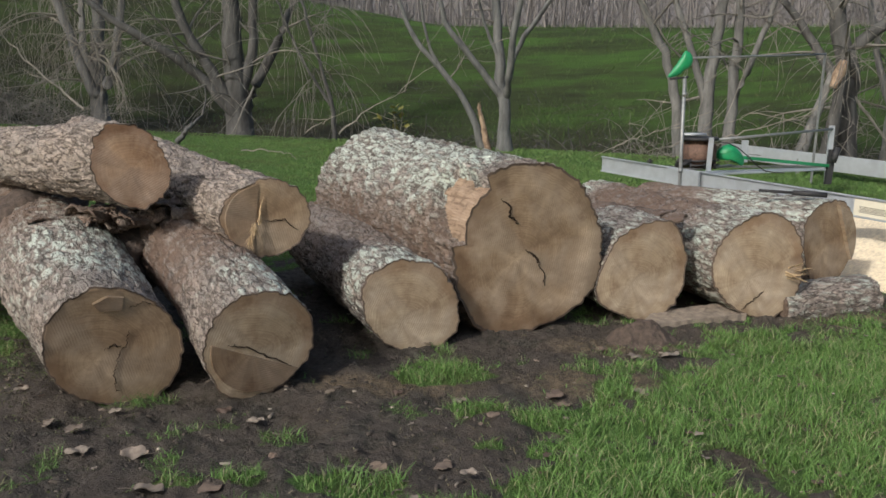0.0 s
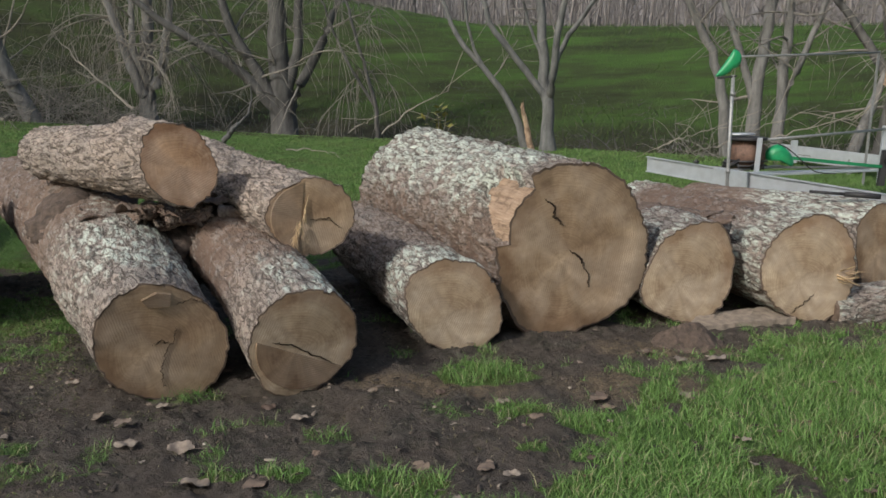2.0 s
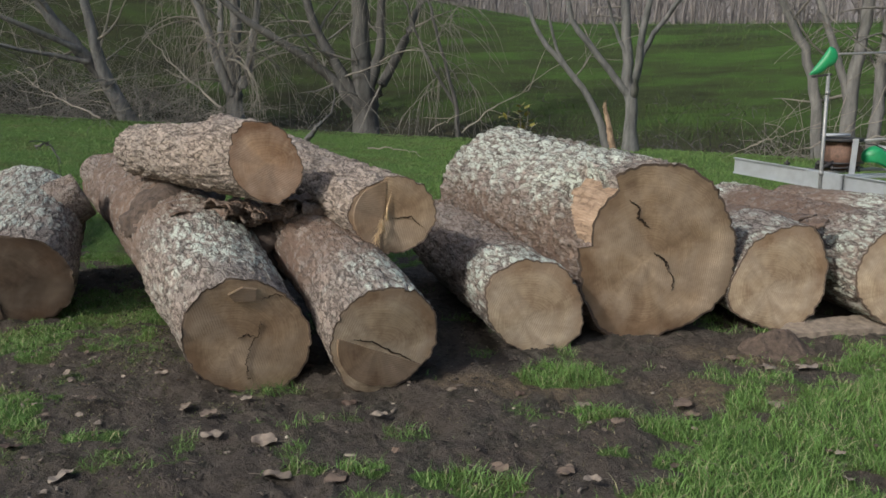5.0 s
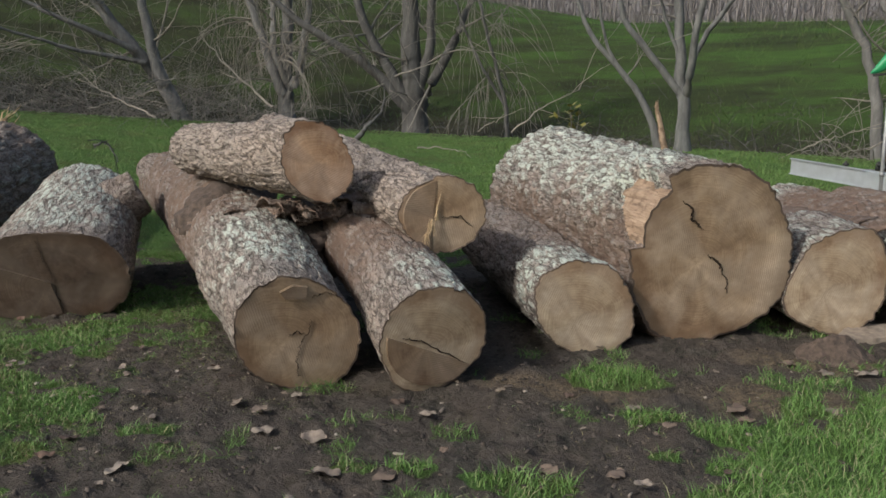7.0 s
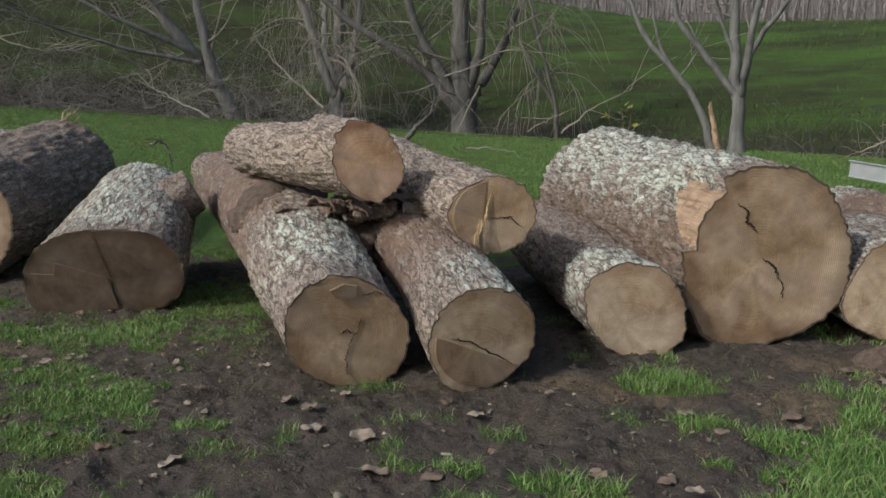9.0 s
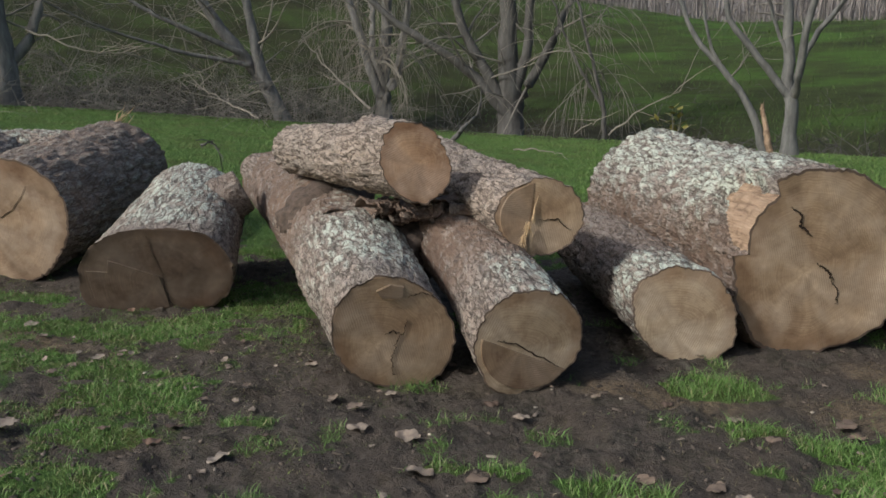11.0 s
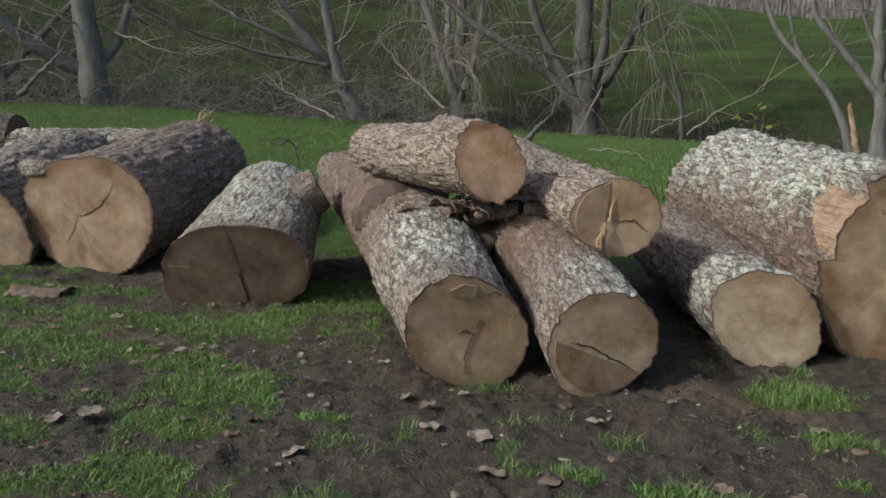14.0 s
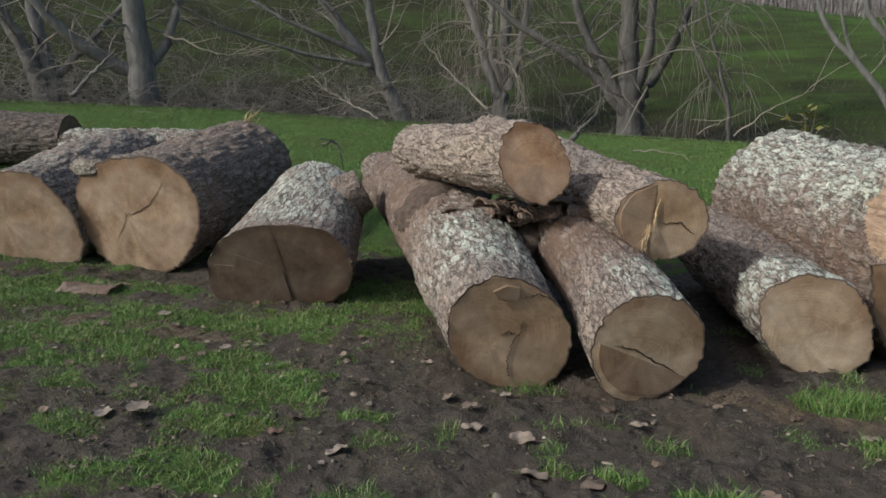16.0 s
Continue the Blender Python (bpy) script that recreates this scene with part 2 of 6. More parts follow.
CUT = cut_material("cut_wood", (0.405, 0.289, 0.183), (0.497, 0.375, 0.249), (0.189, 0.129, 0.080), 1, rim_at=3.7)
CUT_WARM = cut_material("cut_wood_fresh", (0.362, 0.268, 0.182), (0.422, 0.330, 0.237), (0.195, 0.129, 0.083), 2, 0.5, rim_at=2.3)
CUT_PALE = cut_material("cut_wood_pale", (0.435, 0.337, 0.232), (0.537, 0.440, 0.313), (0.199, 0.138, 0.089), 3, 0.55, rim_at=1.1)
CUT_ORANGE = cut_material("cut_wood_orange", (0.540, 0.340, 0.200), (0.594, 0.427, 0.292), (0.248, 0.130, 0.070), 5, 0.45, rim_at=2.2)
CUT_MID = cut_material("cut_wood_brown", (0.261, 0.182, 0.116), (0.318, 0.236, 0.161), (0.125, 0.088, 0.059), 6, rim_at=4.0)
CUT_DARK = cut_material("cut_wood_dark", (0.145, 0.106, 0.081), (0.193, 0.145, 0.108), (0.063, 0.046, 0.037), 4, 0.6, rim_at=0.3)


def plain(name, color, rough=0.6, metal=0.0, vary=0.15, scale=20.0, bumps=0.0):
    m, nt, b = material(name)
    c = coord(nt)
    n = noise_tex(nt, c, scale, 5)
    col = mix(nt, grey(nt, n, 0.3, 0.7), tuple(v * (1 - vary) for v in color), tuple(min(1, v * (1 + vary)) for v in color))
    nt.links.new(col, b.inputs["Base Color"])
    nt.links.new(calc(nt, 'ADD', calc(nt, 'MULTIPLY', n, 0.25), rough - 0.12), b.inputs["Roughness"])
    b.inputs["Metallic"].default_value = metal
    if bumps:
        bump(nt, n, 0.6, bumps, b)
    return m


CRACK = plain("crack_dark", (0.035, 0.022, 0.014), 0.95)
def torn_material():
    m, nt, b = material("torn_wood")
    c = coord(nt)
    fibre = noise_tex(nt, mapped(nt, c, 1, 1, 0.12), 45, 6, 0.7)
    big = noise_tex(nt, c, 9, 5, 0.6)
    col = ramp(nt, fibre, [(0.30, (0.17, 0.115, 0.08)), (0.45, (0.38, 0.27, 0.185)), (0.65, (0.50, 0.375, 0.27))])
    col = mix(nt, calc(nt, 'MULTIPLY', grey(nt, big, 0.48, 0.6), 0.7), col, (0.17, 0.115, 0.075))
    nt.links.new(col, b.inputs["Base Color"])
    b.inputs["Roughness"].default_value = 0.85
    bump(nt, calc(nt, 'ADD', fibre, big), 1.0, 0.03, b)
    return m


TORN = torn_material()
SPLINTER = plain("splinter_wood", (0.50, 0.37, 0.22), 0.75, 0, 0.3, 60, 0.004)
ALU = plain("aluminium", (0.50, 0.54, 0.58), 0.4, 0.45, 0.10, 9)
STEEL = plain("galvanised_steel", (0.30, 0.31, 0.31), 0.5, 0.5, 0.2, 25)
BLACK = plain("black_rubber", (0.025, 0.025, 0.027), 0.6)
GREEN = plain("green_plastic", (0.012, 0.27, 0.10), 0.42, 0, 0.12)
RUST = plain("rusty_engine", (0.14, 0.085, 0.062), 0.7, 0.2, 0.4, 30)
LABEL = plain("label_cream", (0.72, 0.68, 0.55), 0.5, 0, 0.05)
INK = plain("label_ink", (0.05, 0.05, 0.04), 0.6)
SAWDUST = plain("sawdust", (0.84, 0.70, 0.50), 0.95, 0, 0.22, 35, 0.02)
SLAB = plain("slab_wood", (0.24, 0.20, 0.16), 0.85, 0, 0.35, 22, 0.008)


SOIL = plain("dark_soil", (0.085, 0.064, 0.051), 0.95, 0, 0.5, 24, 0.04)


def ground_material():
    m, nt, b = material("ground")
    c = coord(nt)
    n1, n2, n3 = noise_tex(nt, c, 2.2, 6), noise_tex(nt, c, 17, 7, 0.7), noise_tex(nt, c, 95, 4, 0.7)
    mud = ramp(nt, n2, [(0.32, (0.031, 0.028, 0.0237)), (0.50, (0.073, 0.066, 0.0545)), (0.68, (0.142, 0.128, 0.108))])
    mud = mix(nt, grey(nt, n1, 0.45, 0.65), mud, mix(nt, 0.5, mud, (0.085, 0.065, 0.050)))
    damp = noise_tex(nt, c, 4.2, 5, 0.6)
    mud = mix(nt, calc(nt, 'MULTIPLY', grey(nt, damp, 0.50, 0.62), 0.6), mud, (0.030, 0.025, 0.023))
    mud = mix(nt, calc(nt, 'MULTIPLY', grey(nt, damp, 0.46, 0.34), 0.45), mud, (0.125, 0.105, 0.09))
    straw = ramp(nt, n3, [(0.3, (0.10, 0.075, 0.05)), (0.7, (0.27, 0.21, 0.14))])
    mud = mix(nt, calc(nt, 'MULTIPLY', attr(nt, "straw"), grey(nt, n2, 0.35, 0.6)), mud, straw)
    turf = ramp(nt, n3, [(0.25, (0.045, 0.078, 0.020)), (0.55, (0.082, 0.160, 0.038)), (0.8, (0.130, 0.235, 0.060))])
    turf = mix(nt, calc(nt, 'MULTIPLY', grey(nt, n1, 0.45, 0.65), 0.7), turf, (0.098, 0.108, 0.036))
    g = calc(nt, 'ADD', attr(nt, "grass"), calc(nt, 'MULTIPLY', calc(nt, 'SUBTRACT', n2, 0.5), 0.9))
    col = mix(nt, grey(nt, g, 0.42, 0.62), mud, turf)
    # the bank: green with darker, brown-stemmed tussocks in level streaks
    tus = noise_tex(nt, mapped(nt, c, 0.35, 0.9, 2.2), 0.9, 7, 0.68)
    bank = ramp(nt, tus, [(0.34, (0.030, 0.042, 0.014)), (0.47, (0.048, 0.072, 0.020)), (0.56, (0.055, 0.115, 0.020)), (0.70, (0.075, 0.160, 0.028))])
    rank = calc(nt, 'MULTIPLY', attr(nt, "rank"), ramp(nt, noise_tex(nt, c, 0.5, 5), [(0.35, (0.55, 0.55, 0.55)), (0.6, (1, 1, 1))]))
    bank = mix(nt, rank, bank, ramp(nt, tus, [(0.35, (0.022, 0.022, 0.010)), (0.65, (0.044, 0.050, 0.019))]))
    col = mix(nt, attr(nt, "bank"), col, bank)
    # litter along the ditch, its colour darkened further to hold the ditch's shade
    litter = ramp(nt, noise_tex(nt, c, 5, 7, 0.7), [(0.3, (0.020, 0.018, 0.011)), (0.7, (0.060, 0.052, 0.032))])
    col = mix(nt, attr(nt, "brush"), col, litter)
    far = ramp(nt, noise_tex(nt, mapped(nt, c, 1, 1, 0.3), 0.25, 8, 0.75), [(0.3, (0.16, 0.148, 0.142)), (0.7, (0.26, 0.243, 0.232))])
    col = mix(nt, attr(nt, "wood"), col, far)
    nt.links.new(col, b.inputs["Base Color"])
    b.inputs["Roughness"].default_value = 0.93
    b.inputs["Specular IOR Level"].default_value = 0.25
    bump(nt, calc(nt, 'ADD', n2, calc(nt, 'MULTIPLY', n3, 0.5)), 1.0, 0.045, b)
    return m


GROUND = ground_material()


def blade_material(name, low, high, dry):
    m, nt, b = material(name)
    r = nt.nodes.new("ShaderNodeNewGeometry").outputs["Random Per Island"]
    c = coord(nt)
    col = ramp(nt, r, [(0.0, low), (0.82, high), (0.9, dry), (1.0, dry)])
    col = mix(nt, calc(nt, 'MULTIPLY', grey(nt, noise_tex(nt, c, 1.6, 4), 0.4, 0.7), 0.5), col, low)
    nt.links.new(col, b.inputs["Base Color"])
    b.inputs["Roughness"].default_value = 0.6
    b.inputs["Specular IOR Level"].default_value = 0.3
    return m


BLADES = blade_material("grass_blades", (0.082, 0.165, 0.037), (0.172, 0.318, 0.088), (0.32, 0.31, 0.18))
MEADOW = blade_material("meadow_blades", (0.100, 0.185, 0.048), (0.135, 0.245, 0.066), (0.17, 0.22, 0.085))
DRY = blade_material("dry_blades", (0.10, 0.095, 0.045), (0.21, 0.18, 0.10), (0.30, 0.26, 0.17))
MOSS = blade_material("moss_tufts", (0.062, 0.082, 0.024), (0.135, 0.175, 0.052), (0.24, 0.20, 0.12))
TUSSOCK = blade_material("tussock_blades", (0.055, 0.100, 0.024), (0.075, 0.140, 0.030), (0.085, 0.10, 0.038))


def tree_bark(name, low, high):
    m, nt, b = material(name)
    c = coord(nt)
    n = noise_tex(nt, mapped(nt, c, 1, 1, 0.25), 9, 7, 0.7)
    col = ramp(nt, n, [(0.3, low), (0.7, high)])
    nt.links.new(col, b.inputs["Base Color"])
    b.inputs["Roughness"].default_value = 0.9
    b.inputs["Specular IOR Level"].default_value = 0.2
    bump(nt, n, 0.8, 0.03, b)
    return m


TRUNK = tree_bark("trunk_bark", (0.095, 0.095, 0.092), (0.255, 0.255, 0.245))
TRUNK_DARK = tree_bark("trunk_bark_dark", (0.055, 0.054, 0.051), (0.145, 0.144, 0.139))
TRUNK_MID = tree_bark("trunk_bark_grey", (0.075, 0.078, 0.077), (0.205, 0.21, 0.205))
TWIG = tree_bark("twig_bark", (0.135, 0.128, 0.115), (0.28, 0.265, 0.235))
TWIG_PALE = tree_bark("twig_bleached", (0.20, 0.185, 0.16), (0.34, 0.315, 0.27))
FARWOOD = tree_bark("far_wood_bark", (0.15, 0.14, 0.135), (0.27, 0.255, 0.245))


def leaf_material():
    m, nt, b = material("dry_leaf")
    r = nt.nodes.new("ShaderNodeObjectInfo").outputs["Random"]
    c = coord(nt)
    col = ramp(nt, r, [(0.0, (0.09, 0.06, 0.045)), (0.35, (0.20, 0.155, 0.12)), (0.6, (0.33, 0.285, 0.235)), (0.8, (0.23, 0.19, 0.15)), (1.0, (0.13, 0.075, 0.05))])
    col = mix(nt, grey(nt, noise_tex(nt, c, 40, 4), 0.35, 0.7), mix(nt, 0.5, col, (0.06, 0.04, 0.03)), col)
    nt.links.new(col, b.inputs["Base Color"])
    b.inputs["Roughness"].default_value = 0.7
    return m


LEAF = leaf_material()
YOUNG = plain("young_leaf", (0.22, 0.21, 0.05), 0.6, 0, 0.3)


# ---- mesh helpers ----
def mesh_object(name, verts, faces, mat, parent=None, label="", attrs=None, smooth_shade=True):
    me = bpy.data.meshes.new(name)
    if isinstance(faces, np.ndarray):
        verts = np.asarray(verts, dtype=np.float32)
        k = faces.shape[1]
        me.vertices.add(len(verts))
        me.vertices.foreach_set("co", verts.ravel())
        me.loops.add(faces.size)
        me.loops.foreach_set("vertex_index", faces.ravel().astype(np.int32))
        me.polygons.add(len(faces))
        me.polygons.foreach_set("loop_start", np.arange(0, faces.size, k, dtype=np.int32))
        me.update(calc_edges=True)
        me.validate()
    else:
        me.from_pydata([tuple(v) for v in verts], [], faces)
    if smooth_shade:
        me.polygons.foreach_set("use_smooth", [True] * len(me.polygons))
    for k, v in (attrs or {}).items():
        me.attributes.new(k, 'FLOAT', 'POINT').data.foreach_set("value", np.asarray(v, dtype=np.float32))
    for mm in mat if isinstance(mat, (list, tuple)) else [mat]:
        me.materials.append(mm)
    ob = new(name, me)
    ob.parent = parent
    if label:
        ob["label"] = label
    return ob


def part(name, bm, mat, parent, label=""):
    me = bpy.data.meshes.new(name)
    bm.to_mesh(me)
    bm.free()
    me.materials.append(mat)
    ob = new(name, me)
    ob.parent = parent
    if label:
        ob["label"] = label
    return ob


def thing(name, m, label, category, group="", kind=""):
    ob = new(name)
    ob.empty_display_size = 0.1
    ob.matrix_world = m
    return tagged(ob, label, category, group, kind)


def tube(points, radii, sides):
    """Vertices and quads of a tube along points, closed with a tip at the end."""
    pts = np.asarray(points, float)
    n = len(pts)
    tan = np.gradient(pts, axis=0)
    tan /= np.linalg.norm(tan, axis=1)[:, None] + 1e-9
    ref = np.where(np.abs(tan[:, 2:3]) > 0.9, np.array([[1.0, 0, 0]]), np.array([[0, 0, 1.0]]))
    u = np.cross(tan, ref)
    u /= np.linalg.norm(u, axis=1)[:, None] + 1e-9
    v = np.cross(tan, u)
    a = np.linspace(0, 2 * np.pi, sides, endpoint=False)
    ring = u[:, None, :] * np.cos(a)[None, :, None] + v[:, None, :] * np.sin(a)[None, :, None]
    verts = (pts[:, None, :] + ring * np.asarray(radii)[:, None, None]).reshape(-1, 3)
    i = np.arange(n - 1)[:, None] * sides
    j = np.arange(sides)[None, :]
    k = (j + 1) % sides
    faces = np.stack([i + j, i + k, i + sides + k, i + sides + j], -1).reshape(-1, 4)
    return verts, faces


def joined(tubes):
    vs, fs, o = [], [], 0
    for v, q in tubes:
        vs.append(v)
        fs.append(q + o)
        o += len(v)
    return np.concatenate(vs), np.concatenate(fs)


# ---- the lie of the land ----
def meadow_edge(b):
    """Distance at which the meadow ends, by bearing."""
    return np.interp(b, [-60, -40, -13, 0, 25, 60], [17.0, 17.5, 17.0, 14.6, 13.2, 13.0])


def land(x, y):
    """Height of the ground: flat yard, a meadow that climbs to a ditch, a grassed bank, and wooded country behind."""
    x, y = np.asarray(x, float), np.asarray(y, float)
    r = np.hypot(x, y)
    b = np.degrees(np.arctan2(x, y))
    fwd = smooth(105, 75, np.abs(b))
    rise = np.interp(b, [-62, -52, -43, -30, -13, 0, 25, 60], [0.142, 0.132, 0.115, 0.088, 0.059, 0.068, 0.060, 0.05])
    edge = meadow_edge(b)
    z_edge = rise * (edge - 6.5)
    z = np.minimum(rise * np.maximum(0, r - 6.5) * smooth(6.0, 10.0, r), z_edge)
    bump_top = np.interp(b, [-70, -45, -33, -20, -10, 0, 25, 60], [0.175, 0.165, 0.148, 0.122, 0.103, 0.072, 0.064, 0.064])
    top_r = edge + 17.0
    top = 1.5 + bump_top * top_r
    z = z - 0.5 * smooth(edge - 0.3, edge + 1.2, r)
    z = z + (top - z_edge + 0.5) * smooth(edge + 1.0, top_r + 1.5, r)
    z = z - 2.5 * smooth(top_r + 2, top_r + 9, r)
    z = z + 26.0 * smooth(70, 190, r) + 10 * smooth(190, 500, r)
    return z * fwd


MUD_GRASS = [  # x, y, half widths, weight: where turf stands in the yard
    (0.75, 3.00, 0.55, 0.50, 1.0), (1.45, 3.7, 0.75, 0.75, 1.0), (2.3, 4.4, 1.0, 0.75, 1.0), (2.2, 3.3, 1.2, 0.8, 1.0),
    (3.5, 4.6, 1.3, 0.8, 1.0), (0.6, 3.68, 0.34, 0.16, 0.9), (-0.02, 4.30, 0.26, 0.17, 1.0), (0.25, 2.72, 0.5, 0.26, 0.9),
    (-0.35, 3.00, 0.28, 0.13, 0.8), (-0.80, 3.06, 0.12, 0.07, 0.7), (-1.02, 3.05, 0.1, 0.06, 0.7), (0.20, 3.35, 0.09, 0.07, 0.75),
    (0.14, 3.80, 0.16, 0.10, 0.7), (1.0, 4.35, 0.35, 0.22, 0.55), (-0.55, 2.72, 0.25, 0.12, 0.7),
    (-2.70, 3.36, 0.40, 0.30, 1.0), (-3.12, 3.68, 0.34, 0.20, 0.9), (-2.40, 2.45, 0.28, 0.22, 0.95), (-2.62, 2.95, 0.30, 0.16, 0.8),
    (-3.55, 4.32, 0.50, 0.17, 0.85), (-3.19, 4.63, 0.25, 0.14, 0.95), (-5.35, 4.58, 0.55, 0.22, 0.85), (-4.72, 4.82, 0.40, 0.16, 0.85), (-5.62, 4.30, 0.8, 0.3, 0.9),
    (-3.68, 3.70, 0.35, 0.18, 0.75), (-4.25, 3.70, 0.50, 0.22, 0.75), (-4.70, 3.50, 0.6, 0.3, 0.8), (-4.2, 4.25, 0.7, 0.2, 0.8), (-2.95, 4.22, 0.22, 0.10, 0.7),
    (-3.24, 5.4, 0.5, 0.5, 0.75), (-2.9, 5.1, 0.4, 0.4, 0.65), (-2.05, 3.25, 0.16, 0.10, 0.6), (-3.3, 2.6, 0.25, 0.15, 0.6), (-6.8, 3.6, 1.0, 0.8, 0.8),
]


def turf(x, y):
    x, y = np.asarray(x, float), np.asarray(y, float)
    p = np.stack([x, y, np.zeros_like(x)], 1)
    w = 0.8 * (fbm(p * 2.6, 5, 3) - 0.5) + 1.5 * (fbm(p * 10.0, 3, 13) - 0.5)
    g = np.zeros(len(x))
    for cx, cy, rx, ry, k in MUD_GRASS:
        d = np.sqrt(((x - cx) / rx) ** 2 + ((y - cy) / ry) ** 2)
        g = np.maximum(g, k * smooth(1.35, 0.6, d + w * 0.9))
    r = np.hypot(x, y)
    far = smooth(6.6, 7.8, y + 0.12 * np.abs(x) + w) * 1.0
    beyond = smooth(7.0, 9.0, r + w)
    g = np.maximum(g, np.maximum(far, beyond))
    moss = 0.46 * smooth(0.50, 0.62, fbm(p * 3.1 + 7.0, 5, 53)) * smooth(-1.6, -2.6, x) + 0.5 * smooth(0.57, 0.66, fbm(p * 4.3 + 3.0, 4, 57))
    g = np.maximum(g, moss)
    front = smooth(0.5, -1.5, y + 2.5 * w) * 0.8
    return np.clip(np.maximum(g, front), 0, 1)


def yard_relief(x, y, g):
    p = np.stack([x, y, np.zeros_like(x)], 1)
    r = np.hypot(x, y)
    near = smooth(12.0, 7.0, r)
    clod = fbm(p * 7.0, 4, 11) - 0.5
    rut = fbm(p * 1.4, 3, 21) - 0.5
    return near * ((1 - g) * (0.10 * clod + 0.06 * rut + 0.05 * (fbm(p * 3.4, 2, 25) - 0.5) + 0.05 * (fbm(p * 19.0, 3, 15) - 0.5)) + g * (0.03 * rut + 0.015 * clod) + 0.01)


def height(x, y):
    x, y = np.atleast_1d(np.asarray(x, float)), np.atleast_1d(np.asarray(y, float))
    return land(x, y) + yard_relief(x, y, turf(x, y))


def build_ground():
    fine = np.radians(np.arange(-68, 48.01, 0.30))
    coarse = np.radians(np.arange(48, 292.01, 4.0))[1:-1]
    ang = np.concatenate([fine, coarse])
    rad = np.concatenate([[0.02, 0.6, 1.2], np.arange(1.6, 8.0, 0.022), np.geomspace(8.0, 60, 150), np.geomspace(63, 4500, 60)])
    A, Rr = np.meshgrid(ang, rad)
    x, y = (Rr * np.sin(A)).ravel(), (Rr * np.cos(A)).ravel()
    g = turf(x, y)
    z = land(x, y) + yard_relief(x, y, g)
    r, b = np.hypot(x, y), np.degrees(np.arctan2(x, y))
    edge = meadow_edge(b)
    wob = (fbm(np.stack([x, y, 0 * x], 1) * 0.5, 3, 5) - 0.5) * 2.0
    bank = smooth(edge + 2.5, edge + 4.5, r + wob)
    brush = smooth(edge - 0.7, edge - 0.1, r + wob * 0.3) * smooth(edge + 6.5, edge + 2.5, r + wob * 2)
    wood = smooth(edge + 22, edge + 25, r)
    low = smooth(edge + 15, edge + 3, r + 2 * wob)
    rank = np.clip(0.12 + 0.74 * smooth(0, -19, b) + 0.35 * low, 0, 0.95)
    straw = np.zeros(len(x))
    for cx, cy, rx, ry in ((0.75, 4.15, 0.45, 0.22), (1.1, 4.75, 0.5, 0.2), (-4.2, 3.9, 0.8, 0.25), (-0.3, 4.1, 0.5, 0.12), (2.9, 5.3, 0.6, 0.2)):
        straw = np.maximum(straw, smooth(1.3, 0.5, np.hypot((x - cx) / rx, (y - cy) / ry)))
    n = len(ang)
    i = np.arange(len(rad) - 1)[:, None] * n
    j = np.arange(n)[None, :]
    k = (j + 1) % n
    faces = np.stack([i + j, i + k, i + n + k, i + n + j], -1).reshape(-1, 4)[:, ::-1]
    ob = mesh_object("ground", np.stack([x, y, z], 1), faces.copy(), GROUND, None, "",
                     {"rank": rank, "grass": g, "bank": bank, "brush": brush, "wood": wood, "straw": straw})
    return tagged(ob, "muddy farm yard with turf running to a grassed bank", "ground", "", "structure")


build_ground()


# ---- logs ----
def spine(points, radii, step):
    """Points and radii every step along a smooth line through the given ones."""
    p, r = np.asarray(points, float), np.asarray(radii, float)
    d = np.concatenate([[0], np.cumsum(np.linalg.norm(np.diff(p, axis=0), axis=1))])
    n = max(8, int(d[-1] / step))
    t = np.linspace(0, d[-1], n)
    if len(p) == 2:
        q = np.stack([np.interp(t, d, p[:, k]) for k in range(3)], 1)
    else:
        m = np.gradient(p, d, axis=0)
        q = []
        for s in t:
            i = min(len(d) - 2, max(0, int(np.searchsorted(d, s) - 1)))
            h = d[i + 1] - d[i]
            u = (s - d[i]) / h
            q.append((2 * u**3 - 3 * u**2 + 1) * p[i] + (u**3 - 2 * u**2 + u) * h * m[i] + (3 * u**2 - 2 * u**3) * p[i + 1] + (u**3 - u**2) * h * m[i + 1])
        q = np.array(q)
    return q, np.interp(t, d, r), t


